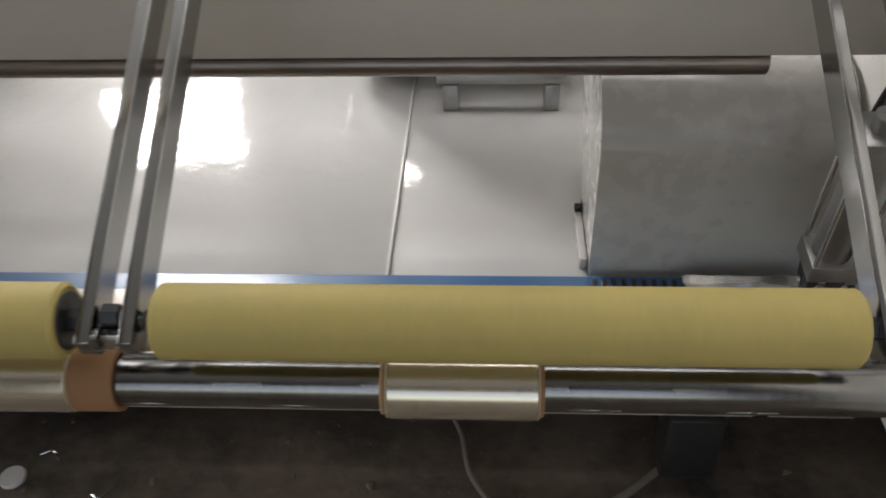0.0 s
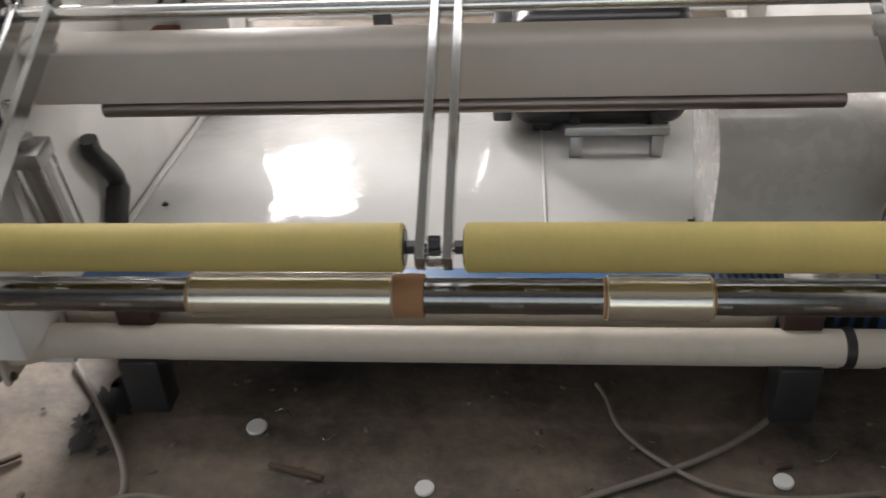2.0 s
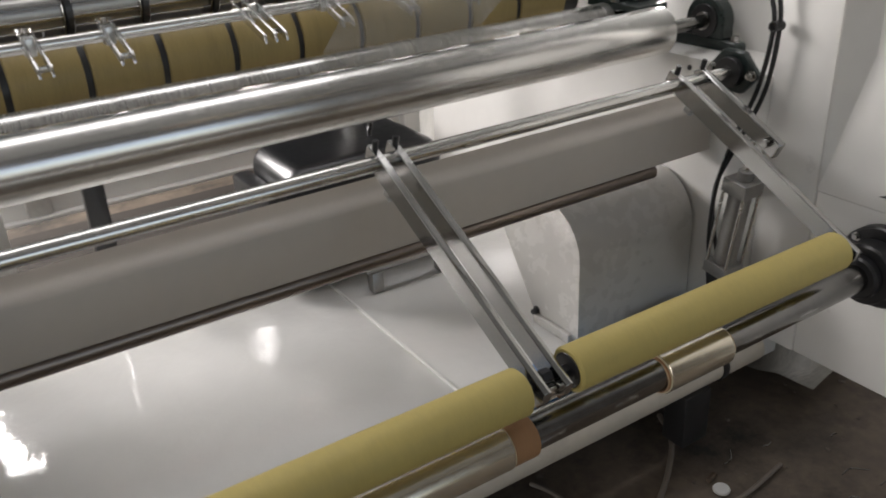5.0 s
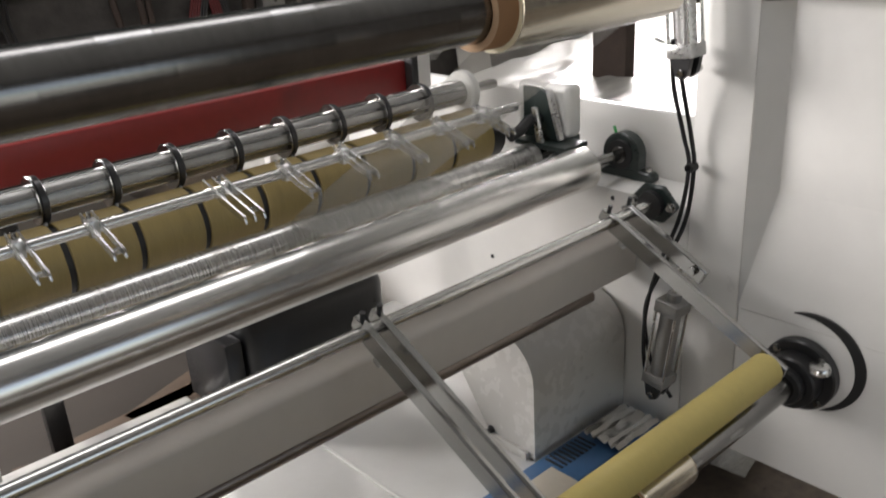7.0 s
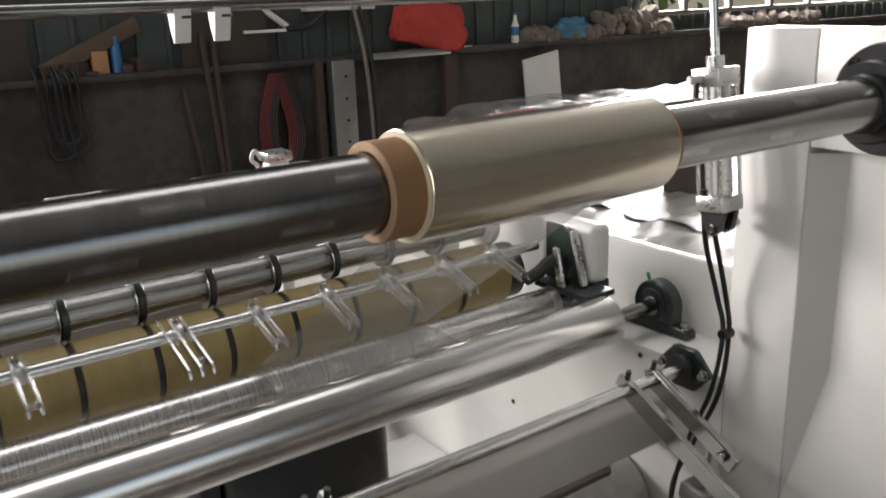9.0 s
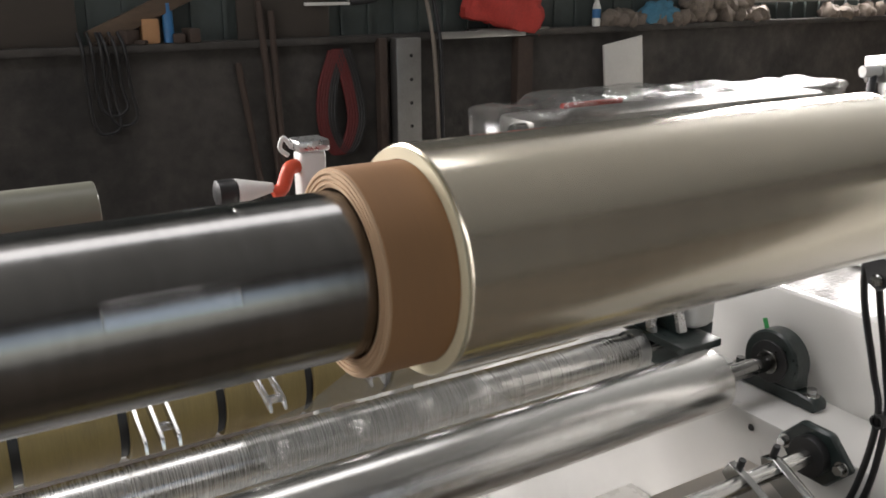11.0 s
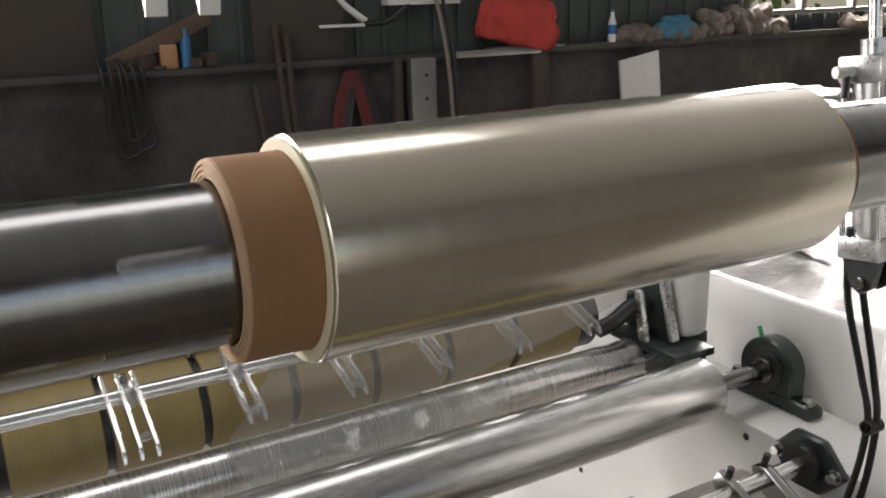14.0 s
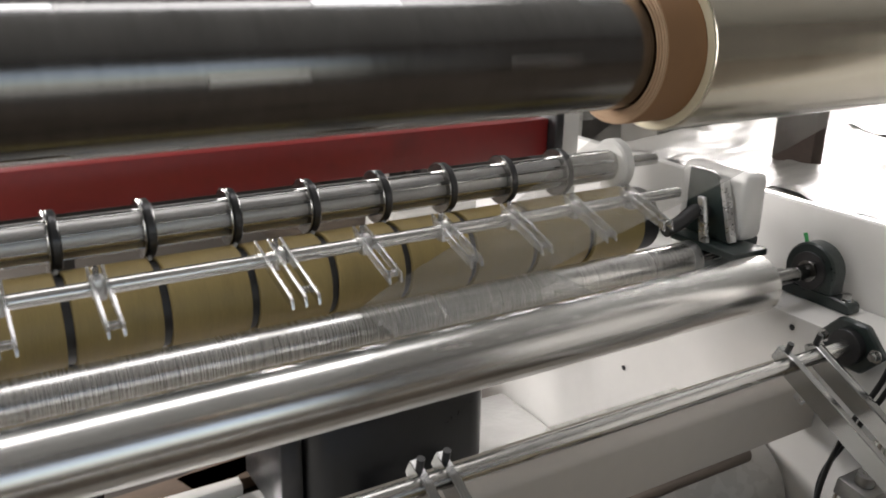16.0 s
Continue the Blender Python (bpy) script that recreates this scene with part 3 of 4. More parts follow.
def short_link(x):
    t = thing("cylinder_link", (x, ROD_Y, ROD_Z), "short steel link from the pivot rod to the air cylinder", "lever arm", "cylinder links")
    prof = [along(0.26, -0.022), along(0.52, -0.022), along(0.54, 0.0), along(0.52, 0.02), along(0.26, 0.018)]
    part("bar", prism(prof, x - 0.010, x + 0.010, bevel=0.002), BAR, t)
    y, z = along(0.53, 0.02)
    part("clamp_screw", between((x, y, z - 0.006), (x, y - 0.006, z + 0.016), 0.006), BLACKMET, t)
    y, z = along(0.29, 0.0)
    part("pin", rod(x - 0.022, x + 0.022, 0.011, y, z, 20), BAR, t)


short_link(0.590)
short_link(-1.085)


def lay_on_roller(x0, x1):
    t = thing("lay_on_roller", ((x0 + x1) / 2, LAY_Y, LAY_Z), "yellow rubber covered lay-on roller between two arms", "roller", "lay-on rollers")
    part("rubber_cover", rod(x0, x1, 0.039, LAY_Y, LAY_Z, 96, 0.004), YELLOW, t)
    part("core_end", ring(x0 - 0.002, x1 + 0.002, 0.030, 0.006, LAY_Y, LAY_Z, 40), BLACKMET, t)
    part("bearing_nut", rod(x0 - 0.016, x1 + 0.016, 0.012, LAY_Y, LAY_Z, 6, 0.001), BLACKMET, t)
    part("axle", rod(x0 - 0.036, x1 + 0.036, 0.007, LAY_Y, LAY_Z, 16), BAR, t)
    return t


lay_left = lay_on_roller(-0.988, -0.300)
lay_right = lay_on_roller(-0.205, 0.484)

# ---- rewind shafts and film rolls ----
SHAFT_R = 0.0300


def rewind_shaft(x0, x1, y, z, r, label):
    t = thing("rewind_shaft", ((x0 + x1) / 2, y, z), label, "shaft", "rewind shafts")
    part("barrel", rod(x0, x1, r, y, z, 96, 0.003), STEEL, t)
    for k in range(6):
        w = radians(60 * k + 20)
        cy, cz = y + (r - 0.001) * math.cos(w), z + (r - 0.001) * math.sin(w)
        n = 9
        for j in range(n):
            x = x0 + 0.08 + (x1 - x0 - 0.2) * (j + (0.35 if k % 2 else 0)) / n
            part("grip_lug", box((x, cy - 0.0035, cz - 0.0015), (x + 0.055, cy + 0.0035, cz + 0.0015), 0.001, pose(0, 0, 0, math.degrees(w) - 90), seg=1), BAR, t)
    return t


def film_roll(core0, core1, film0, film1, y, z, r_shaft, r_core, r_film, label):
    t = thing("film_roll", ((film0 + film1) / 2, y, z), label, "film roll", "film rolls")
    part("paper_core", ring(core0, core1, r_core, r_shaft + 0.0012, y, z, 72, 0.0012), CARD, t, "brown paper core")
    bm = bmesh.new()
    for k in range(7):
        rr = r_shaft + 0.002 + (r_core - r_shaft - 0.003) * k / 6
        ring(core0 - 0.0007 * (1 + k % 2), core0 + 0.001, rr + 0.0006, rr - 0.0006, y, z, 48, 0.0002, bm)
    part("core_edge", bm, CARDEND, t)
    part("film", lathe([(film0, r_core + 0.0002), (film0, r_film - 0.002), (film0 + 0.0015, r_film), (film1 - 0.0015, r_film), (film1, r_film - 0.002), (film1, r_core + 0.0002)],
                       (0, y, z), "X", 96, closed=False), FILM, t, "glossy wound plastic film")
    for x, s in ((film0, -1), (film1, 1)):
        a, b = sorted((x, x + s * 0.0012))
        part("film_edge", ring(a, b, r_film - 0.0012, r_core + 0.0004, y, z, 72, 0.0003), FILMEND, t)
    return t


LOW_Y, LOW_Z, UP_Y, UP_Z = 0.948, 0.575, 0.9423, 1.5652
lower_shaft = rewind_shaft(-1.06, 0.60, LOW_Y, LOW_Z, 0.0297, "ground steel lower rewind shaft with grip lugs")
upper_shaft = rewind_shaft(-1.30, 0.53, UP_Y, UP_Z, 0.0404, "ground steel upper rewind shaft with grip lugs")
lower_roll = film_roll(-0.667, -0.275, -0.662, -0.326, LOW_Y, LOW_Z, 0.0297, 0.0365, 0.0381, "clear film roll on a brown paper core, lower shaft")
small_roll = film_roll(0.013, 0.186, 0.019, 0.180, LOW_Y, LOW_Z - 0.003, 0.0297, 0.0335, 0.0375, "narrow clear film roll on the lower shaft")
upper_roll = film_roll(-0.380, 0.036, -0.343, 0.022, UP_Y, UP_Z, 0.0404, 0.0512, 0.0590, "clear film roll on a brown paper core, upper shaft")


def hub(x, out, y, z, label):
    """Round shaft chuck with flange, bolts and a chrome clamping knob."""
    t = thing("shaft_chuck", (x, y, z), label, "shaft chuck", "shaft chucks")

    def disc(d0, d1, r, bm=None, yy=0.0, zz=0.0):
        a, b = sorted((x - out * d0, x - out * d1))
        return rod(a, b, r, y + yy, z + zz, 64, 0.004, bm)

    part("flange", disc(0.0, 0.03, 0.092), BLACKMET, t)
    part("body", disc(0.03, 0.08, 0.067), BLACKMET, t)
    part("collar", disc(0.08, 0.105, 0.047), BLACKMET, t)
    for k in range(4):
        w = radians(45 + 90 * k)
        part("bolt", hexbolt((x - out * 0.03, y + 0.079 * math.cos(w), z + 0.079 * math.sin(w)), (-out, 0, 0), 0.007, 0.009), BAR, t)
    part("clamp_knob", lathe([(0, 0.022), (0.004, 0.026), (0.016, 0.026), (0.021, 0.022), (0.021, 0.009), (0.014, 0.008)],
                             (x - out * 0.055, y - 0.062, z + 0.040), "Z", 32), CHROME, t, "chrome clamping knob")
    return t


hub(XR + 0.0, 1, LOW_Y, LOW_Z, "black shaft chuck on the frame for the lower shaft")
h = hub(XL + 0.0, -1, LOW_Y, LOW_Z, "black shaft chuck with chrome knob for the lower shaft")
part("mount_ring", ring(XL + 0.0005, XL + 0.008, 0.104, 0.0925, LOW_Y, LOW_Z, 64), TUBE, h, "cream painted mounting ring")
h = hub(XR - 0.08, 1, UP_Y, UP_Z, "large black shaft chuck for the upper shaft")
part("spacer", rod(XR - 0.081, XR - 0.001, 0.07, UP_Y, UP_Z, 48), BLACKMET, h)


def slot_arc():
    """Dark curved slot round the lower chuck."""
    t = thing("swing_slot", (XR, 0.91, 0.61), "dark curved slot edge in the white side plate", "slot")
    bm = bmesh.new()
    pts = []
    for k in range(25):
        w = radians(115 - 190 * k / 24)
        pts.append(w)
    yc, zc = 0.93, 0.607
    outs = [(yc - 0.131 * math.cos(w), zc + 0.126 * math.sin(w)) for w in pts]
    ins = [(p + (yc - p) * 0.20 * math.sin(math.pi * k / 24) ** 0.7, q + (zc - q) * 0.20 * math.sin(math.pi * k / 24) ** 0.7) for k, (p, q) in enumerate(outs)]
    for k in range(24):
        prism([ins[k], outs[k], outs[k + 1], ins[k + 1]], XR - 0.004, XR + 0.002, bm)
    part("slot_edge", bm, BLACKRUB, t)


slot_arc()


# ---- air cylinders ----
def air_cylinder(x, y, z0, z1, w, mat, label, rod_to, lean=0.0, valve=True):
    t = thing("air_cylinder", (x, y, z0), label, "air cylinder", "air cylinders")
    m = Matrix.Translation((x, y, z0)) @ pose(0, 0, 0, lean) @ Matrix.Translation((-x, -y, -z0))

    def put(name, bm, mt, lab=""):
        bm.transform(m)
        part(name, bm, mt, t, lab)

    put("end_cap", box((x - w / 2, y - w / 2, z0), (x + w / 2, y + w / 2, z0 + 0.032), 0.003), mat)
    put("end_cap", box((x - w / 2, y - w / 2, z1 - 0.036), (x + w / 2, y + w / 2, z1), 0.003), mat)
    put("barrel", upright(x, y, z0 + 0.032, z1 - 0.036, w * 0.40, 40), mat)
    for sx in (-1, 1):
        for sy in (-1, 1):
            put("tie_rod", upright(x + sx * w * 0.42, y + sy * w * 0.42, z0 + 0.03, z1 - 0.03, 0.0042, 12), CHROME)
    put("neck", upright(x, y, z1, z1 + 0.022, w * 0.27, 32), mat)
    put("piston_rod", upright(x, y, z1 + 0.02, rod_to, w * 0.135, 24), CHROME)
    put("clevis", prism([(y - 0.028, z0), (y + 0.028, z0), (y + 0.016, z0 - 0.04), (y, z0 - 0.05), (y - 0.016, z0 - 0.04)], x - 0.026, x - 0.012), BLACKMET)
    put("clevis", prism([(y - 0.028, z0), (y + 0.028, z0), (y + 0.016, z0 - 0.04), (y, z0 - 0.05), (y - 0.016, z0 - 0.04)], x + 0.012, x + 0.026), BLACKMET)
    put("clevis_pin", rod(x - 0.032, x + 0.055, 0.009, y, z0 - 0.033, 20), BAR)
    if valve:
        put("hose_fitting", between((x - w / 2, y + 0.01, z1 - 0.02), (x - w / 2 - 0.025, y + 0.018, z1 - 0.02), 0.008), WHITEPL)
        put("hose_fitting", between((x - w / 2 - 0.008, y + 0.013, z1 - 0.02), (x - w / 2 - 0.012, y + 0.014, z1 - 0.055), 0.006), BLACKMET)
    return t


air_cylinder(0.624, 1.268, 1.318, 1.60, 0.066, ALU, "aluminium air cylinder with chrome rod on the frame", 1.95, lean=-6)
air_cylinder(0.615, 1.30, 0.44, 0.70, 0.068, DULLALU, "dull aluminium air cylinder below the lever arm", 0.80, lean=8, valve=False)
air_cylinder(-1.075, 1.30, 0.44, 0.70, 0.068, DULLALU, "dull aluminium air cylinder below the lever arm", 0.80, lean=8, valve=False)


def hoses():
    t = thing("air_hoses", (0.66, 1.28, 0.5), "pair of black pneumatic hoses with cable ties", "hose")
    part("hose", hose([(0.60, 1.29, 1.36), (0.625, 1.30, 1.25), (0.66, 1.288, 1.12), (0.665, 1.272, 1.04), (0.66, 1.29, 0.90), (0.655, 1.34, 0.76), (0.64, 1.365, 0.62), (0.635, 1.36, 0.46), (0.66, 1.33, 0.36)], 0.0055), BLACKCABLE, t)
    part("hose", hose([(0.605, 1.28, 1.35), (0.64, 1.285, 1.25), (0.672, 1.275, 1.12), (0.672, 1.262, 1.04), (0.668, 1.275, 0.90), (0.665, 1.33, 0.76), (0.65, 1.375, 0.62), (0.65, 1.345, 0.46), (0.68, 1.30, 0.36)], 0.0055), BLACKCABLE, t)
    part("connector", between((0.607, 1.285, 1.345), (0.625, 1.29, 1.285), 0.010), BLACKCABLE, t)
    for z in (1.34, 1.29):
        part("collar", upright(0.608 + (1.345 - z) * 0.3, 1.286, z, z + 0.004, 0.011, 16), BLUE, t, "blue release collar")
    part("cable_tie", ring(0.655, 0.684, 0.012, 0.009, 1.267, 1.04, 16, 0.0005), BLACKRUB, t)
    t = thing("air_hoses", (-1.12, 1.33, 0.5), "black pneumatic hoses beside the air cylinder", "hose")
    part("hose", hose([(-1.10, 1.30, 1.15), (-1.115, 1.29, 1.04), (-1.115, 1.30, 0.92), (-1.11, 1.26, 0.80), (-1.12, 1.30, 0.65), (-1.12, 1.36, 0.45)], 0.006), BLACKCABLE, t)
    part("hose", hose([(-1.125, 1.30, 1.15), (-1.13, 1.28, 1.04), (-1.13, 1.29, 0.92), (-1.125, 1.25, 0.80), (-1.13, 1.31, 0.65), (-1.13, 1.37, 0.45)], 0.006), BLACKCABLE, t)


hoses()


def left_pad():
    t = thing("rubber_bumper", (-1.13, 1.58, 0.30), "curved black rubber bumper by the side frame", "bumper")
    part("pad", hose([(-1.12, 1.57, 0.56), (-1.12, 1.575, 0.52), (-1.12, 1.62, 0.46), (-1.12, 1.645, 0.40), (-1.12, 1.60, 0.34), (-1.12, 1.56, 0.275)], 0.029, 14, flat=0.75), BLACKRUB, t)


left_pad()


# ---- slitting section ----
KN_Y, KN_Z, DS_Y, DS_Z = 1.790, 1.137, 1.970, 1.165
DISC_X = [-1.10 + 0.150 * k for k in range(11)]


def slitting():
    t = thing("knife_shaft", (-0.25, DS_Y, DS_Z), "steel knife shaft with keyways and disc knives", "shaft")
    bm = rod(-1.12, 0.56, 0.0350, DS_Y, DS_Z, 64)
    part("shaft", bm, DULLALU, t)
    for w in range(15, 360, 45):
        cy, cz = DS_Y + 0.0345 * math.cos(radians(w)), DS_Z + 0.0345 * math.sin(radians(w))
        part("key_strip", box((-1.1, cy - 0.002, cz - 0.004), (0.54, cy + 0.002, cz + 0.004), 0.001, pose(0, 0, 0, w)), BAR, t)
    for x in DISC_X:
        d = part("disc_knife", ring(x - 0.008, x - 0.004, 0.0530, 0.0352, DS_Y, DS_Z, 56, 0.0015), STEEL, t, "bright steel knife ring")
        part("holder_ring", ring(x - 0.0038, x + 0.013, 0.0515, 0.0353, DS_Y, DS_Z, 48, 0.003), BLACKMET, d)
        part("set_screw", between((x, DS_Y - 0.03, DS_Z - 0.042), (x, DS_Y - 0.036, DS_Z - 0.050), 0.006, 10), BAR, d)
    part("end_disc", ring(0.553, 0.585, 0.060, 0.012, DS_Y, DS_Z, 48, 0.006), WHITEPL, t, "white plastic end disc")
    part("end_neck", rod(0.56, 0.70, 0.014, DS_Y, DS_Z, 24), STEEL, t)
    # grooved rubber roller under the knives
    t = thing("grooved_roller", (-0.25, 1.905, 1.048), "ochre rubber roller with dark knife grooves", "roller")
    cuts = [-1.13] + [x - 0.002 for x in DISC_X] + [0.555]
    for a, b in zip(cuts, cuts[1:]):
        part("rubber_sleeve", rod(a + 0.007, b - 0.007, 0.080, 1.905, 1.048, 72, 0.002), GROOVED, t)
    part("roller_core", rod(-1.13, 0.60, 0.073, 1.905, 1.048, 48), BLACKRUB, t)
    # knife holder rod with arms
    t = thing("holder_rod", (-0.25, KN_Y, KN_Z), "bright steel rod carrying the guide fingers", "rod")
    part("rod", rod(-1.12, 0.60, 0.0122, KN_Y, KN_Z, 32), CHROME, t)

    def finger(x, twin=False):
        f = thing("guide_finger", (x, KN_Y, KN_Z), "clear plastic guide finger clamped on the rod" if not twin else "pair of bright guide fingers clamped on the rod", "guide finger", "guide fingers")
        part("clamp", box((x - 0.010, KN_Y - 0.017, KN_Z - 0.016), (x + 0.010, KN_Y + 0.017, KN_Z + 0.018), 0.003), ALU, f)
        part("screw", upright(x, KN_Y + 0.006, KN_Z + 0.017, KN_Z + 0.032, 0.005, 12), BAR, f)
        for dx in ((-0.010, 0.012) if not twin else (-0.030, -0.008, 0.014)):
            ln = 0.118 if not twin else 0.142
            prof = [(KN_Y + 0.020, KN_Z + 0.030), (KN_Y - ln, KN_Z - 0.017), (KN_Y - ln - 0.004, KN_Z - 0.034), (KN_Y + 0.012, KN_Z + 0.008)]
            part("blade", prism(prof, x + dx - 0.0026, x + dx + 0.0026, bevel=0.0006), CHROME if twin else ACRYL, f)
        part("spacer", box((x - 0.0085, KN_Y - 0.110, KN_Z - 0.026), (x + 0.0105, KN_Y - 0.098, KN_Z - 0.016), 0.001), ACRYL, f)

    for x in (-1.03, -0.89, -0.75, -0.610, -0.165, -0.004, 0.150, 0.305, 0.455):
        finger(x)
    finger(-0.325, True)
    # end bracket
    t = thing("end_bracket", (0.66, 1.70, 1.03), "dark steel end bracket of the knife unit with bright levers", "bracket")
    part("plate", prism([(1.67, 1.045), (1.80, 1.045), (1.80, 1.19), (1.74, 1.19), (1.70, 1.17)], 0.640, 0.652, bevel=0.002), CAST, t)
    part("plate_edge", prism([(1.662, 1.05), (1.672, 1.05), (1.712, 1.18), (1.702, 1.185)], 0.636, 0.656, bevel=0.001), ALU, t)
    part("lever", prism([(1.70, 1.04), (1.722, 1.04), (1.74, 1.14), (1.722, 1.14)], 0.605, 0.618, bevel=0.002), ALU, t)
    part("cover", box((0.665, 1.66, 1.045), (0.735, 1.85, 1.195), 0.02, seg=3), WHITE, t, "white rounded cover")
    part("base", box((0.60, 1.615, 1.028), (0.70, 1.80, 1.044), 0.003), CAST, t)
    part("shaft_clamp", box((0.672, 1.73, 0.985), (0.698, 1.768, 1.027), 0.003), ALU, t)
    part("support", box((0.702, 1.69, 0.922), (0.76, 1.84, 1.04), 0.004), CAST, t)
    part("lock_lever", hose([(0.52, 1.74, 1.075), (0.56, 1.74, 1.085), (0.60, 1.74, 1.105), (0.64, 1.74, 1.10)], 0.016), BLACKRUB, t, "black plastic lock lever")
    t = thing("rear_cross_panel", (-0.2, 3.0, 0.0), "white sheet metal cross panel behind the drive unit", "panel")
    part("panel", box((XL + 0.004, 3.0, 0.36), (XR - 0.004, 3.012, 0.575), 0.002), WHITE, t)
    part("bottom_fold", box((XL + 0.004, 2.965, 0.36), (XR - 0.004, 2.9995, 0.373), 0.002), WHITE, t)
    part("stiffener", box((-0.72, 2.98, 0.375), (-0.64, 2.9995, 0.56), 0.003), GUARD, t)
    for x0 in (XL - 0.07, XR):
        part("panel_post", box((x0, 2.96, 0.0), (x0 + 0.07, 3.05, 0.62), 0.004), WHITE, t)
    # red cross member
    t = thing("red_cross_beam", (-0.2, 2.32, 1.12), "red painted cross beam behind the knives", "beam")
    part("beam", box((-1.10, 2.30, 1.115), (0.63, 2.36, 1.212), 0.004), RED, t)
    part("end_plate", box((0.632, 2.27, 1.09), (0.66, 2.39, 1.23), 0.004), BLACKMET, t)
    part("post", box((0.66, 2.28, 0.955), (0.72, 2.38, 1.25), 0.004), WHITE, t)
    part("post", box((-1.17, 2.28, 0.955), (-1.102, 2.38, 1.25), 0.004), WHITE, t)


slitting()


def drive_box():
    t = thing("drive_unit", (0.1, 2.3, 0.26), "black enamelled drive unit on the tray", "motor")
    part("case", box((-0.14, 2.14, 0.29), (0.365, 2.48, 0.632), 0.06, seg=5), BLACKBOX, t)
    part("side_grille", box((-0.20, 2.18, 0.30), (-0.142, 2.46, 0.56), 0.01), BLACKMET, t, "dark grey perforated grille")
    for x in (-0.08, 0.26):
        part("case_foot", box((x, 2.2, 0.2605), (x + 0.06, 2.45, 0.292), 0.004), BLACKMET, t)
    part("mount_bar", box((0.005, 2.03, 0.325), (0.295, 2.055, 0.35), 0.004), DULLALU, t, "light metal mounting bar")
    for x in (0.02, 0.245):
        part("mount_foot", box((x, 2.025, 0.2605), (x + 0.035, 2.06, 0.325), 0.003), DULLALU, t)
        part("mount_lug", box((x + 0.004, 2.06, 0.31), (x + 0.030, 2.15, 0.345), 0.003), BLACKMET, t)
    part("lifting_eye", lathe([(0.190 - 0.006, 0.016), (0.190, 0.022), (0.190 + 0.006, 0.016), (0.190, 0.010), (0.190 - 0.006, 0.016)], (0, 2.30, 0.668), "X", 24, closed=False), BLACKMET, t, "black steel lifting eye")
    part("eye_shank", upright(0.190, 2.30, 0.628, 0.650, 0.007, 12), BLACKMET, t)
    t = thing("valve_block", (-1.00, 1.92, 0.62), "small red and grey valve block with bent black hoses", "valve")
    part("mount_plate", box((-1.148, 1.93, 0.60), (-0.86, 1.942, 0.79), 0.002), WHITE, t)
    part("red_body", box((-1.055, 1.885, 0.640), (-0.985, 1.9295, 0.705), 0.004), RED, t, "red plastic valve body")
    part("grey_body", box((-1.04, 1.88, 0.735), (-0.90, 1.9295, 0.762), 0.003), DULLALU, t)
    for x in (-1.005, -0.945):
        part("hose", hose([(x - 0.02, 1.905, 0.76), (x, 1.895, 0.785), (x + 0.008, 1.90, 0.82), (x, 1.915, 0.86)], 0.006), BLACKCABLE, t)
    t = thing("blue_cross_beam", (-0.2, 1.33, 0.12), "cream covered beam with a blue vented end", "beam")
    part("beam", box((XL + 0.003, 1.315, 0.12), (0.66, 1.447, 0.285), 0.006), BLUE, t)
    part("cover_sheet", box((XL + 0.004, 1.303, 0.12), (0.42, 1.313, 0.272), 0.002), TUBE, t, "cream sheet cover")
    part("cover_lip", box((XL + 0.004, 1.303, 0.2858), (0.285, 1.398, 0.289), 0.001), TUBE, t, "cream folded cover lip")
    part("cover_sheet", box((0.422, 1.300, 0.12), (0.66, 1.306, 0.215), 0.002), TUBE, t, "cream sheet cover")
    for k in range(7):
        part("vent_slot", box((0.435 + 0.03 * k, 1.309, 0.225), (0.451 + 0.03 * k, 1.3155, 0.27), 0.001), BLACKRUB, t)
    for k in range(9):
        part("vent_slot", box((0.30 + 0.017 * k, 1.375, 0.2845), (0.308 + 0.017 * k, 1.435, 0.2875), 0.001), BLACKRUB, t)
    t = thing("folded_film", (0.55, 1.36, 0.30), "loose folded silver film on the blue housing", "film")
    bm = bmesh.new()
    bmesh.ops.create_grid(bm, x_segments=24, y_segments=10, size=0.5)
    for v in bm.verts:
        q = v.co.copy()
        v.co = Vector((0.545 + q.x * 0.19, 1.365 + q.y * 0.12, 0.302 + 0.008 * math.sin(q.y * 26) + 0.006 * noise.noise(q * 4)))
    bmesh.ops.solidify(bm, geom=bm.faces[:], thickness=0.001)
    part("sheet", bm, CHROME, t)


drive_box()


def webs():
    t = thing("film_web", (-0.1, 1.4, 1.0), "clear film strip running up to the upper roll", "film web")
    wrap = [(-0.20, 0.21, 1.576 - 0.0568, 0.987), (-0.20, 0.21, 1.576 - 0.040, 1.0273), (-0.20, 0.21, 1.576, 1.0442), (-0.20, 0.21, 1.60, 1.0415),
            (-0.20, 0.21, 1.66, 1.0425), (-0.20, 0.21, 1.735, 1.0415)]
    span = [(-0.20, 0.21, 1.735, 1.0418), (-0.22, 0.185, 1.62, 1.115), (-0.30, 0.05, 1.20, 1.36), (-0.338, 0.018, UP_Y + 0.03, UP_Z - 0.0522)]
    for name, rows in (("roller_span", wrap), ("free_span", span)):
        bm = bmesh.new()
        grid = [[bm.verts.new((x0 + (x1 - x0) * k / 12, y, z)) for k in range(13)] for x0, x1, y, z in rows]
        for p, q in zip(grid, grid[1:]):
            for k in range(12):
                bm.faces.new((p[k], p[k + 1], q[k + 1], q[k]))
        part(name, bm, WEB, t, smooth=180)


webs()


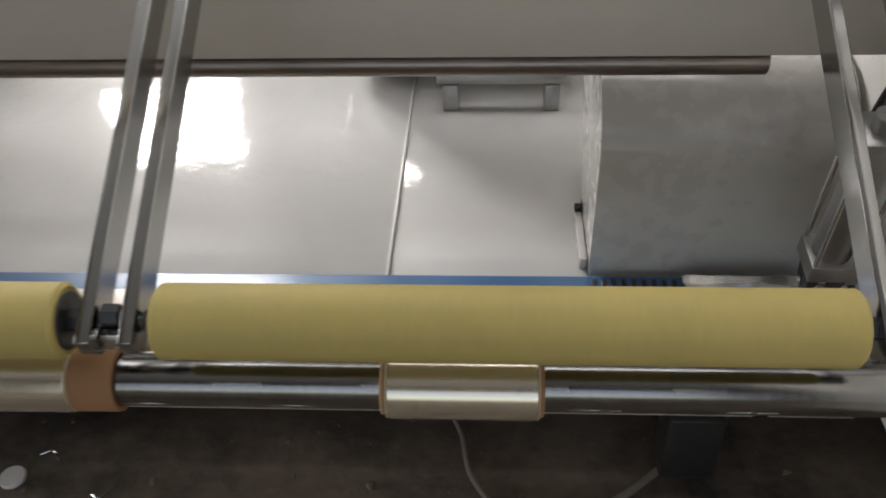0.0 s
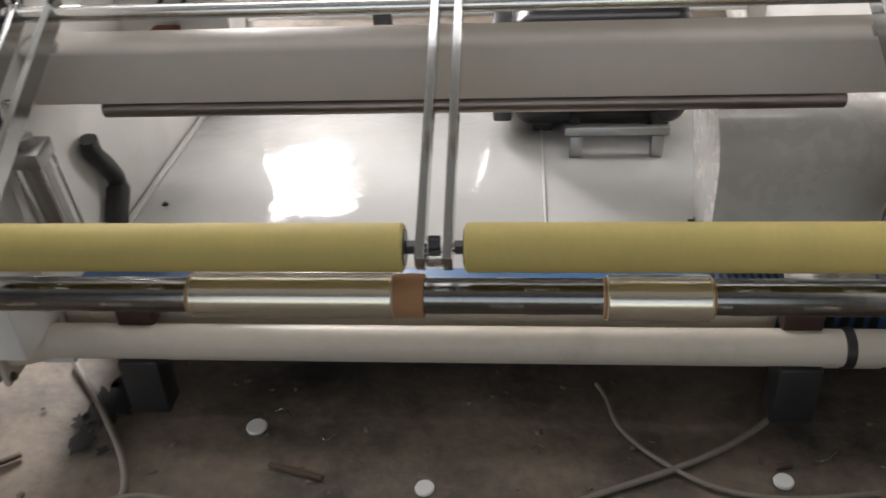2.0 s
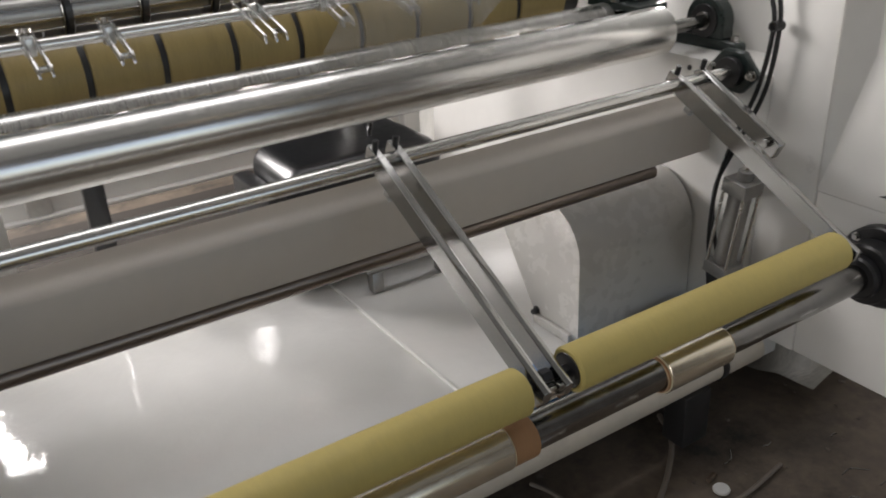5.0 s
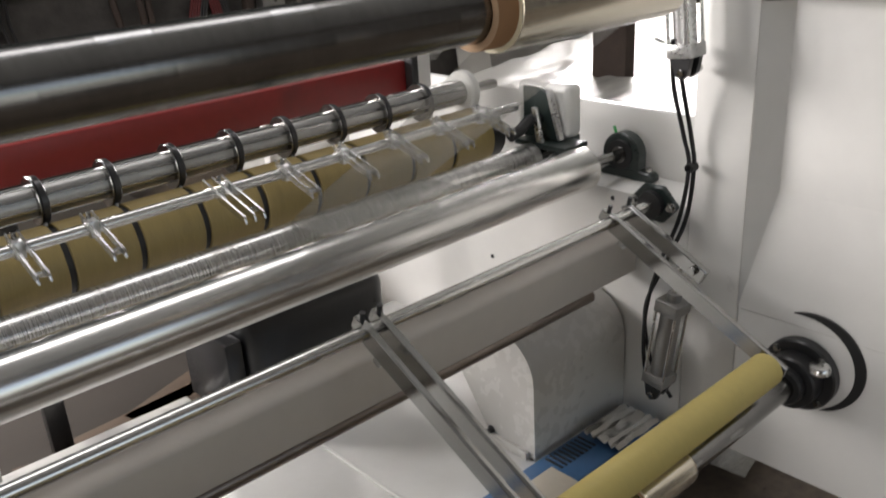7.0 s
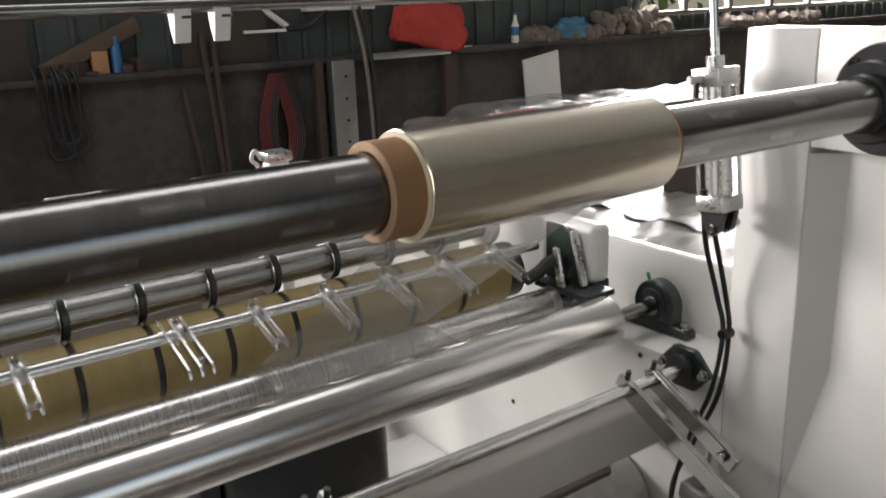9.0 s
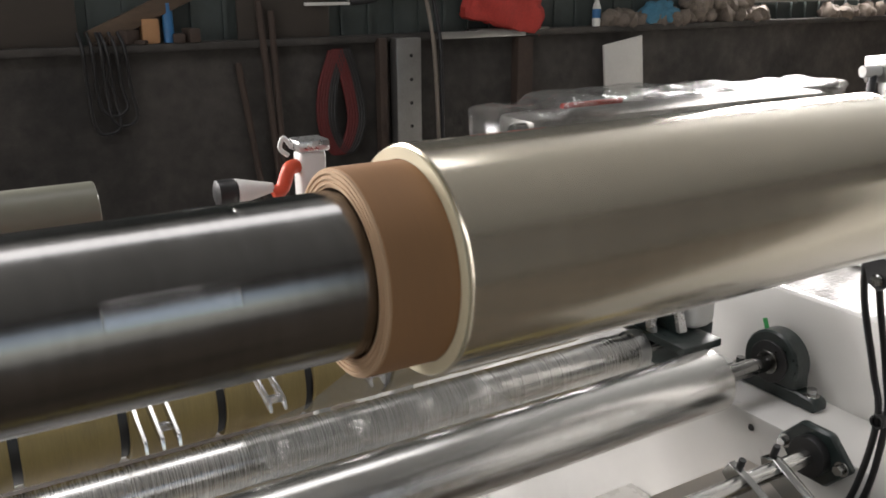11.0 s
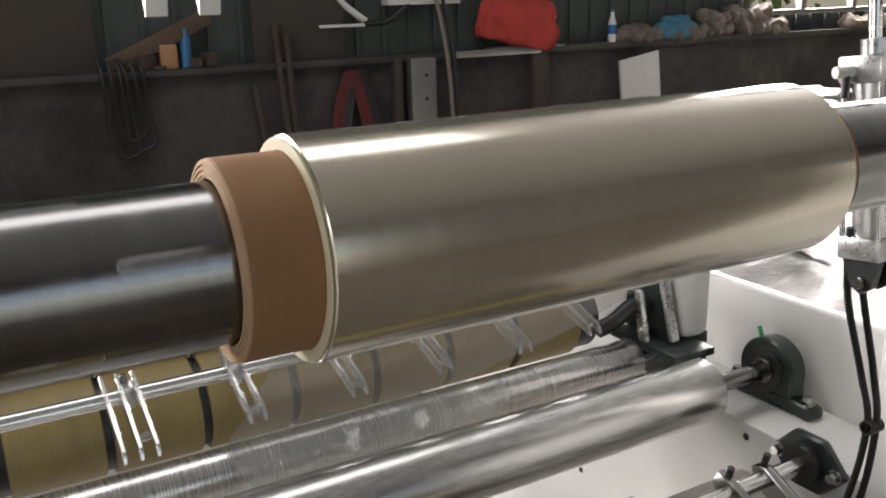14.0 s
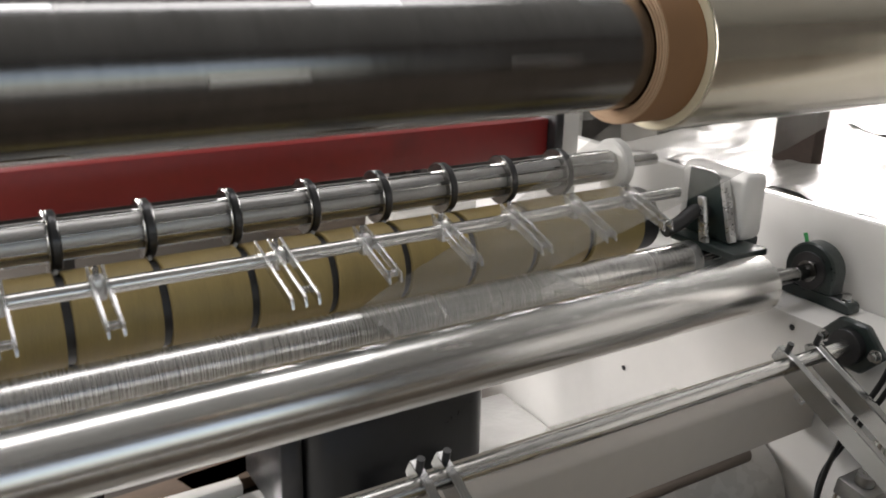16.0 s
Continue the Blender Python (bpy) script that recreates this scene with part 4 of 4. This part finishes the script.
# ---- floor clutter ----
def floor_clutter():
    def disc(x, y, r=0.023):
        t = thing("plastic_disc", (x, y, 0.004), "small white plastic disc lying on the floor", "disc", "floor discs")
        part("disc", lathe([(0.002, 0.003), (0.002, r), (0.006, r + 0.001), (0.010, r - 0.001), (0.010, 0.003)], (x, y, 0), "Z", 24), WHITEPL, t)

    disc(-0.72, 1.207)
    disc(-0.318, 1.04, 0.02)
    disc(0.42, 1.08, 0.02)
    t = thing("floor_cable", (-1.0, 1.0, 0.01), "grey rubber cable lying on the floor", "cable")
    part("cable", hose([(-1.25, 1.42, 0.014), (-1.13, 1.28, 0.013), (-1.03, 1.15, 0.012), (-0.975, 1.06, 0.012), (-0.955, 0.99, 0.012), (-0.98, 0.93, 0.012), (-1.02, 0.80, 0.012)], 0.008), CABLE, t)
    t = thing("floor_cable", (-0.8, 0.97, 0.01), "thin pale cable lying on the floor", "cable")
    part("cable", hose([(-1.15, 0.93, 0.012), (-1.0, 0.975, 0.012), (-0.9, 0.99, 0.02), (-0.75, 0.965, 0.012), (-0.6, 0.95, 0.012), (-0.4, 0.9, 0.012)], 0.006), CABLE, t)
    t = thing("floor_cable", (0.15, 1.2, 0.01), "thin pale cable curling over the floor", "cable")
    part("cable", hose([(0.06, 1.36, 0.012), (0.08, 1.31, 0.012), (0.10, 1.22, 0.012), (0.17, 1.13, 0.012), (0.28, 1.055, 0.012), (0.42, 1.03, 0.012), (0.6, 1.05, 0.012)], 0.0055), CABLE, t)
    t = thing("floor_cable", (0.1, 1.0, 0.01), "pale cable leading away over the floor", "cable")
    part("cable", hose([(-0.1, 0.95, 0.012), (0.02, 1.02, 0.012), (0.2, 1.10, 0.012), (0.34, 1.18, 0.012), (0.45, 1.27, 0.02), (0.5, 1.36, 0.02)], 0.007), CABLE, t)
    rng = random.Random(5)
    bm = bmesh.new()
    for _ in range(260):
        x, y, s = rng.uniform(-1.9, 1.3), rng.uniform(0.1, 1.6), rng.choice((0.003, 0.004, 0.006, 0.009))
        tmp = bmesh.new()
        bmesh.ops.create_icosphere(tmp, subdivisions=1, radius=s)
        for v in tmp.verts:
            v.co = Vector((v.co.x * rng.uniform(0.6, 1.6), v.co.y * rng.uniform(0.6, 1.4), v.co.z * 0.6))
        tmp.transform(pose(x, y, s * 0.4 + 0.003, 0, 0, rng.uniform(0, 180)))
        merge(bm, tmp)
    tagged(finish(bm, "floor_grit", RUBBLE), "scattered grit and plastic crumbs on the floor", "debris", kind="stuff")
    bm = bmesh.new()
    for _ in range(14):
        x, y, w = rng.uniform(-1.2, 0.9), rng.uniform(0.85, 1.35), rng.uniform(0, 180)
        n = rng.uniform(0.02, 0.07)
        hose([(x, y, 0.008), (x + n * 0.5, y + 0.01 * rng.uniform(-1, 1), 0.010), (x + n, y + n * 0.5 * math.sin(w), 0.008)], 0.0018, 6, 4, bm)
    tagged(finish(bm, "floor_swarf", BAR), "curled metal shavings on the floor", "debris", kind="stuff")
    for x, y, ln, w in ((-1.27, 1.08, 0.09, 35), (-0.60, 1.075, 0.13, -16), (0.43, 1.12, 0.035, 15)):
        t = thing("wood_splinter", (x, y, 0.006), "dark splinter of wood on the floor", "debris", "splinters")
        part("stick", box((x - ln / 2, y - 0.006, 0.004), (x + ln / 2, y + 0.006, 0.014), 0.002, pose(0, 0, 0, 0, 0, w)), WOOD, t)
    # oil spill
    bm = bmesh.new()
    for ox, oy, size, seed in ((-1.09, 1.27, 0.055, 3), (-1.11, 1.15, 0.028, 8), (-1.06, 1.40, 0.05, 5), (-1.14, 1.21, 0.018, 1), (-1.05, 1.12, 0.012, 6)):
        c = bm.verts.new((ox, oy, 0.0105))
        rim = []
        for k in range(60):
            w = 2 * math.pi * k / 60
            u = Vector((math.cos(w), math.sin(w), 0))
            r = size * (1 + 0.7 * noise.noise(u * 2.2 + Vector((0, 0, seed))) + 0.35 * noise.noise(u * 6 + Vector((0, 0, seed))))
            rim.append(bm.verts.new((ox + r * u.x, oy + r * u.y * 1.35, 0.0105)))
        for k in range(60):
            bm.faces.new((c, rim[k], rim[(k + 1) % 60]))
    structure("oil_patch", bm, OIL, "black oil patch on the floor", "stain")


floor_clutter()


# ---- behind the machine ----
def behind():
    # wrapped machine part under clear film
    t = thing("wrapped_roller", (2.3, 3.6, 0.9), "long machine part wrapped in clear plastic film", "wrapped part")
    part("core", box((1.58, 3.40, 1.04), (3.45, 3.66, 1.145), 0.03), DULLALU, t)
    part("core_roller", rod(1.52, 3.46, 0.04, 3.46, 1.09, 32), STEEL, t)
    bm = bmesh.new()
    bmesh.ops.create_cube(bm, size=1)
    bmesh.ops.subdivide_edges(bm, edges=bm.edges[:], cuts=26, use_grid_fill=True)
    for v in bm.verts:
        q = Vector((v.co.x * 2.06, v.co.y * 0.36, v.co.z * (0.25 - 0.10 * (v.co.x + 0.5))))
        round_off = 1 - 0.35 * max(abs(v.co.y * 2) ** 6, 0) * max(v.co.z + 0.3, 0)
        q += 0.03 * Vector((noise.noise(q * 9), noise.noise(q * 9 + Vector((5, 0, 0))), noise.noise(q * 7 + Vector((0, 5, 0)))))
        q.z = q.z * round_off - 0.05 * (v.co.x + 0.5 < 0.12)
        v.co = q + Vector((2.50, 3.54, 1.115))
    part("wrap", bm, WRAP, t)
    part("red_strap", between((1.74, 3.42, 1.190), (2.10, 3.46, 1.185), 0.012), REDCLOTH, t)
    part("trestle", box((1.62, 3.42, 0.0), (1.70, 3.66, 1.045), 0.01), PAPER, t)
    part("trestle", box((3.3, 3.4, 0.0), (3.4, 3.66, 1.06), 0.01), RUST, t)
    # parked film roll and white cylinder on the unwinding side
    t = thing("parked_roll", (-0.45, 2.62, 1.15), "dull grey-green parked roll behind the knives", "film roll")
    part("film", rod(-0.95, -0.235, 0.066, 2.60, 1.204, 48), OLIVE, t)
    part("spindle", rod(-1.0, -0.231, 0.018, 2.60, 1.204, 24), STEEL, t)
    part("stand", box((-0.6, 2.58, 0.0), (-0.54, 2.62, 1.20), 0.004), BLACKMET, t)
    air_white = thing("white_air_unit", (0.31, 2.62, 1.10), "white air cylinder with an orange fitting", "air cylinder")
    part("body", box((0.275, 2.59, 1.06), (0.345, 2.65, 1.285), 0.012, seg=3), WHITEPL, air_white)
    part("cap", box((0.268, 2.583, 1.285), (0.352, 2.657, 1.315), 0.006), ALU, air_white)
    part("orange_fitting", hose([(0.27, 2.61, 1.25), (0.245, 2.60, 1.245), (0.225, 2.60, 1.20), (0.20, 2.60, 1.19)], 0.018), ORANGE, air_white, "orange plastic fitting")
    part("loop_fitting", hose([(0.255, 2.60, 1.30), (0.235, 2.60, 1.325), (0.225, 2.60, 1.30), (0.245, 2.60, 1.28)], 0.006), WHITEPL, air_white)
    part("column", box((0.29, 2.60, 0.0), (0.33, 2.64, 1.06), 0.004), WHITEPL, air_white)
    t = thing("handle_knob", (0.10, 2.6, 1.19), "black knob on a white cone", "knob")
    part("knob", lathe([(0.055, 0.02), (0.06, 0.034), (0.10, 0.034), (0.105, 0.03)], (0, 2.6, 1.205), "X", 24), BLACKRUB, t)
    part("cone", lathe([(0.106, 0.033), (0.2, 0.012)], (0, 2.6, 1.205), "X", 24), WHITEPL, t)
    for ob in (air_white, t):
        ob.location.x -= 0.02
    # overhead bar with two bright hooks
    t = thing("overhead_bar", (0.2, 2.0, 1.73), "steel bar above the knives with two white hooks", "bar")
    part("bar", rod(-1.5, 0.9, 0.014, 2.0, 1.745, 24), STEEL, t)
    for x in (-0.175, -0.09):
        part("hook", prism([(1.980, 1.74), (2.025, 1.74), (2.016, 1.700), (2.004, 1.672), (1.998, 1.674), (1.990, 1.70)], x - 0.017, x + 0.017), WHITEPL, t)
        part("screw", rod(x - 0.004, x + 0.02, 0.007, 1.99, 1.725, 12), BLACKMET, t)


behind()


def on_wall(ob, x):
    """Settle a thing of the far wall to the ledge's height."""
    ob.location += Vector((-0.10 - 0.038 * x, 0, LEDGE - 1.386))
    return ob


def wall_thing(name, origin, label, category, group=""):
    return on_wall(thing(name, origin, label, category, group), origin[0])


def far_wall_things():
    Y = FAR
    # boards leaning above the ledge
    for x0, x1, z1, lab in ((-0.4, 0.40, 1.95, "grey sheet of board leaning on the wall"), (1.40, 2.02, 2.1, "dark brown board leaning on the wall")):
        t = wall_thing("leaning_board", ((x0 + x1) / 2, Y - 0.03, 1.386), lab, "board", "leaning boards")
        part("board", box((x0, Y + 0.01, 1.387), (x1, Y + 0.03, z1), 0.003), BOARD, t)
    t = wall_thing("timber_plank", (0.75, Y, 1.39), "old timber plank lying aslant on the ledge", "plank")
    part("plank", box((0.45, Y - 0.02, 1.50), (1.12, Y + 0.04, 1.60), 0.006, pose(0, 0, 0, 0, -24)), WOOD, t)
    t = wall_thing("wood_block", (0.80, Y, 1.386), "pale wooden block on the ledge", "block")
    part("block", box((0.78, Y - 0.03, 1.387), (0.88, Y + 0.06, 1.53), 0.008), CARD, t)
    t = wall_thing("blue_can", (0.945, Y, 1.386), "tall blue tin can on the ledge", "can")
    part("can", upright(0.945, Y + 0.01, 1.387, 1.62, 0.032, 24, 0.004), BLUECAN, t)
    rng = random.Random(9)
    for k, x in enumerate((0.55, 0.62, 0.70, 0.78, 1.0, 1.08)):
        t = wall_thing("scrap_piece", (x, Y - 0.02, 1.386), "piece of dark scrap metal on the ledge", "scrap", "scrap pieces")
        part("piece", box((x - 0.06, Y - 0.04, 1.387), (x + 0.06, Y + 0.03, 1.41 + 0.03 * (k % 3)), 0.008, pose(0, 0, 0, 0, 0, 20 * k)), RUST, t)
    t = wall_thing("hanging_cable", (0.56, Y - 0.07, 0.85), "loops of black cable hanging from the ledge", "cable")
    for dx, zb in ((0.0, 0.98), (0.05, 0.92), (-0.05, 0.88)):
        part("loop", hose([(0.46 + dx, Y - 0.02, 1.46), (0.47 + dx, Y - 0.08, 1.36), (0.48 + dx, Y - 0.04, 1.15), (0.50 + dx, Y - 0.04, zb + 0.04), (0.57 + dx, Y - 0.04, zb),
                           (0.64 + dx, Y - 0.04, zb + 0.05), (0.62 + dx, Y - 0.04, 1.15), (0.60 + dx, Y - 0.08, 1.36), (0.58 + dx, Y - 0.02, 1.46)], 0.010), BLACKCABLE, t)
    # rods against the wall
    for x, w, zt in ((1.36, 5, 1.25), (1.52, 2, 1.62), (1.60, -1, 1.56)):
        t = wall_thing("iron_rod", (x, Y - 0.12, 0.0), "dark iron rod leaning against the wall", "rod", "leaning rods")
        part("rod", between((x + 0.02 * w, Y - 0.22, 0.0), (x, Y - 0.03, zt), 0.022), RUST, t)
    # red bundle and coil
    t = wall_thing("red_cable_bundle", (2.08, Y - 0.08, 0.7), "bundle of dark red cable hanging on the wall", "cable")
    for k in range(7):
        dx = 0.02 * (k - 3)
        part("strand", hose([(2.06 + dx, Y - 0.05, 1.30), (1.97 + dx, Y - 0.06, 1.05), (1.96 + dx, Y - 0.07, 0.80), (2.06 + dx, Y - 0.08, 0.62), (2.17 + dx, Y - 0.07, 0.82), (2.14 + dx, Y - 0.06, 1.1), (2.08 + dx, Y - 0.05, 1.31)], 0.012),
             DARKRED if k < 4 else BLACKCABLE, t)
    # column with holes, pipe and junction box
    t = wall_thing("punched_column", (2.6, Y - 0.12, 0.0), "grey punched steel column against the wall", "column")
    part("column", box((2.47, Y - 0.14, 0.0), (2.66, Y - 0.04, 1.365), 0.006), DULLALU, t)
    for k in range(6):
        part("hole", lathe([(0, 0.012), (0.003, 0.012)], (2.58, Y - 0.1425, 0.45 + 0.16 * k), "Y", 12), BLACKRUB, t)
    part("brown_edge", box((2.36, Y - 0.10, 0.0), (2.42, Y - 0.03, 1.37), 0.004), RUST, t)
    t = wall_thing("wall_cable_pair", (2.75, Y - 0.1, 0.5), "pair of cables running down the wall", "cable")
    part("cable", hose([(2.66, Y - 0.04, 2.3), (2.70, Y - 0.05, 1.9), (2.74, Y - 0.16, 1.4), (2.77, Y - 0.17, 1.0), (2.79, Y - 0.17, 0.5)], 0.014), CABLE, t)
    part("cable", hose([(2.72, Y - 0.04, 2.3), (2.75, Y - 0.05, 1.9), (2.79, Y - 0.17, 1.4), (2.81, Y - 0.17, 1.0), (2.82, Y - 0.17, 0.5)], 0.014), BLACKCABLE, t)
    t = wall_thing("junction_box", (2.65, Y, 1.70), "pale electrical box on the wall with a dark window", "electrical box")
    part("case", box((2.36, Y - 0.04, 1.715), (2.93, Y + 0.07, 2.2), 0.012), PAPER, t)
    part("dark_window", box((2.48, Y - 0.046, 1.76), (2.80, Y - 0.041, 2.1), 0.002), BLACKBOX, t)
    t = wall_thing("conduit", (2.08, Y, 1.6), "pale bent conduit on the wall", "pipe")
    part("pipe", hose([(2.0, Y + 0.02, 2.3), (2.0, Y + 0.02, 1.85), (2.02, Y + 0.02, 1.76), (2.10, Y + 0.02, 1.69), (2.20, Y + 0.02, 1.62)], 0.022), PAPER, t)
    part("bracket", box((1.86, Y - 0.01, 1.585), (2.24, Y + 0.03, 1.605), 0.003), PAPER, t)
    part("hose", hose([(2.18, Y, 1.60), (2.35, Y - 0.02, 1.62), (2.5, Y - 0.02, 1.72)], 0.02), BLACKCABLE, t)
    # red cloth bag, bottle, rubble on the ledge
    t = wall_thing("red_bag", (3.5, Y, 1.386), "crumpled red cloth bag on the ledge", "bag")
    bm = bmesh.new()
    bmesh.ops.create_icosphere(bm, subdivisions=4, radius=1)
    for v in bm.verts:
        k = 1 + 0.30 * noise.noise(v.co * 1.8) + 0.10 * noise.noise(v.co * 5)
        v.co = Vector((v.co.x * 0.36 * k, v.co.y * 0.11 * k, max(v.co.z, -0.35) * 0.27 * k))
    bm.transform(Matrix.Translation((3.50, Y - 0.0, 1.50)) @ pose(0, 0, 0, 0, 14, 0))
    part("bag", bm, REDCLOTH, t)
    t = wall_thing("ledge_tray", (3.4, Y, 1.386), "flat grey tray under the red bag", "tray")
    part("tray", box((3.2, Y - 0.055, 1.387), (3.85, Y + 0.06, 1.40), 0.003), DULLALU, t)
    t = wall_thing("bottle", (4.38, Y, 1.386), "clear drink bottle with a blue label", "bottle")
    part("body", lathe([(1.387, 0.028), (1.40, 0.033), (1.53, 0.033), (1.57, 0.018), (1.60, 0.014), (1.615, 0.014)], (4.38, Y - 0.01, 0), "Z", 24), WHITEPL, t)
    part("label", lathe([(1.45, 0.0336), (1.52, 0.0336)], (4.38, Y - 0.01, 0), "Z", 24, closed=False), BLUECAN, t)
    part("cap", upright(4.38, Y - 0.01, 1.615, 1.635, 0.016, 16), BLUECAN, t)
    bm = bmesh.new()
    for _ in range(170):
        x = rng.choice((rng.uniform(4.5, 5.6), rng.uniform(5.5, 6.4), rng.uniform(7.2, 9)))
        s = rng.uniform(0.03, 0.085)
        tmp = bmesh.new()
        bmesh.ops.create_icosphere(tmp, subdivisions=2, radius=s)
        sd = Vector((rng.uniform(0, 50), 0, 0))
        for v in tmp.verts:
            v.co *= 1 + 0.5 * noise.noise(v.co * 14 + sd)
        tmp.transform(pose(x, Y + rng.uniform(-0.02, 0.06), 1.39 + s * 0.5 + (rng.uniform(0, 0.14) if 5.4 < x < 6.2 else 0.0), rng.uniform(0, 180), rng.uniform(0, 180), 0))
        merge(bm, tmp)
    on_wall(tagged(finish(bm, "ledge_rubble", RUBBLE), "heap of rags, stones and scrap along the ledge", "rubble", kind="stuff"), 5.5)
    t = wall_thing("blue_rag", (5.1, Y, 1.386), "crumpled blue rag on the ledge", "cloth")
    bm = bmesh.new()
    bmesh.ops.create_icosphere(bm, subdivisions=4, radius=1)
    for v in bm.verts:
        k = 1 + 0.35 * noise.noise(v.co * 2.5 + Vector((7, 0, 0)))
        v.co = Vector((v.co.x * 0.22 * k, v.co.y * 0.09 * k, max(v.co.z, -0.4) * 0.12 * k))
    bm.transform(Matrix.Translation((5.1, Y + 0.02, 1.45)))
    part("rag", bm, BLUECLOTH, t)
    # white board leaning below the ledge
    t = wall_thing("leaning_sheet", (4.8, Y - 0.2, 0.0), "white panel leaning against the rendered wall", "panel")
    part("panel", box((4.46, Y - 0.12, 0.0), (4.86, Y - 0.10, 1.29), 0.003, pose(0, 0, 0, 3, -9, 0)), PAPER, t)
    t = wall_thing("wall_post", (3.62, Y - 0.06, 0.0), "rusty upright post against the wall", "post")
    part("post", box((3.55, Y - 0.09, 0.0), (3.69, Y - 0.002, 1.339), 0.006), RUST, t)
    t = wall_thing("steel_angle", (3.1, Y - 0.07, 1.33), "pale steel angle along the ledge edge", "angle bar")
    part("angle", box((2.85, Y - 0.085, 1.345), (3.6, Y - 0.062, 1.392), 0.003), DULLALU, t)
    # greenery outside the window
    bm = bmesh.new()
    for _ in range(500):
        x, y, z = rng.uniform(5, 10), rng.uniform(8.2, 9.5), rng.uniform(0.8, 2.4)
        s = rng.uniform(0.05, 0.14)
        w = [bm.verts.new((x + rng.uniform(-s, s), y + rng.uniform(-s, s), z + rng.uniform(-s, s))) for _ in range(4)]
        bm.faces.new(w)
    tagged(finish(bm, "hedge", FOLIAGE), "sunlit green shrubs outside the window", "shrub", kind="stuff")
    # made-up stack, its tone chosen for the brightness seen past the beam
    t = thing("filler_stack", (-0.7, 4.2, 0.0), "low stack of dull dark sheets added to fill the gap view", "stack")
    for k in range(4):
        part("sheet_pack", box((-1.2 + 0.02 * k, 4.15 + 0.015 * k, 0.003 + 0.05 * k), (0.7 - 0.015 * k, 5.3, 0.051 + 0.05 * k), 0.006), DULLPACK, t)
    t = thing("timber_scrap", (-0.3, 2.8, 0.0), "dark brown timber scraps on the floor behind the tray", "timber", "timber scraps")
    for k in range(5):
        part("piece", box((-0.9 + 0.2 * k, 2.6 + 0.07 * k, 0.0415), (-0.5 + 0.25 * k, 2.68 + 0.09 * k, 0.085), 0.006, pose(0, 0, 0, 0, 0, 17 * k - 30)), WOOD, t)
    # dark sheet added over the floor to imitate the shade behind the tray
    t = thing("floor_shade_sheet", (-1.1, 3.0, 0.0), "thin dark brown sheet standing in for shade on the floor", "board")
    part("board", box((-2.6, 2.53, 0.004), (0.45, 3.75, 0.022), 0.003), BOARD, t)
    # pale wrinkled film heap beyond the machine
    t = thing("film_sheeting", (1.7, 2.6, 0.0), "wrinkled pale plastic sheeting over a pallet", "sheeting")
    for k in range(3):
        bm = bmesh.new()
        bmesh.ops.create_grid(bm, x_segments=46, y_segments=100, size=0.5)
        for v in bm.verts:
            q = v.co.copy()
            p = Vector(((q.x * 1.08 + k - 1) / 3, q.y, 0))
            edge = 0.50 if abs(q.y) > 0.47 or (k == 0 and q.x < -0.47) or (k == 2 and q.x > 0.47) else 0.0
            v.co = Vector((3.7 + p.x * 5.6, 2.6 + 1.2 * (p.x + 0.5) + p.y * 2.9, 0.55 + 0.006 * k + 0.05 * noise.noise(p * 9) + 0.025 * noise.noise(p * 26 + Vector((k * 5, 0, 0))) - edge))
        part("sheet", bm, MATS["crumpled_film"], t, smooth=180)


far_wall_things()


# ---- movement ----
def spin(ob, degrees_per_step):
    """Turn a thing about its own axis along x, a step every tenth of a second."""
    x, y, z = ob.location
    walk(ob, [(k / 10, pose(x, y, z, degrees_per_step * k)) for k in range(161)])


def motions():
    for ob in (lower_shaft, lower_roll, small_roll):
        spin(ob, 62)
    for ob in (upper_shaft, upper_roll):
        spin(ob, 58)
    for ob in (lay_left, lay_right):
        spin(ob, -56)
    for ob in (chrome_roller, idler):
        spin(ob, 47)


motions()
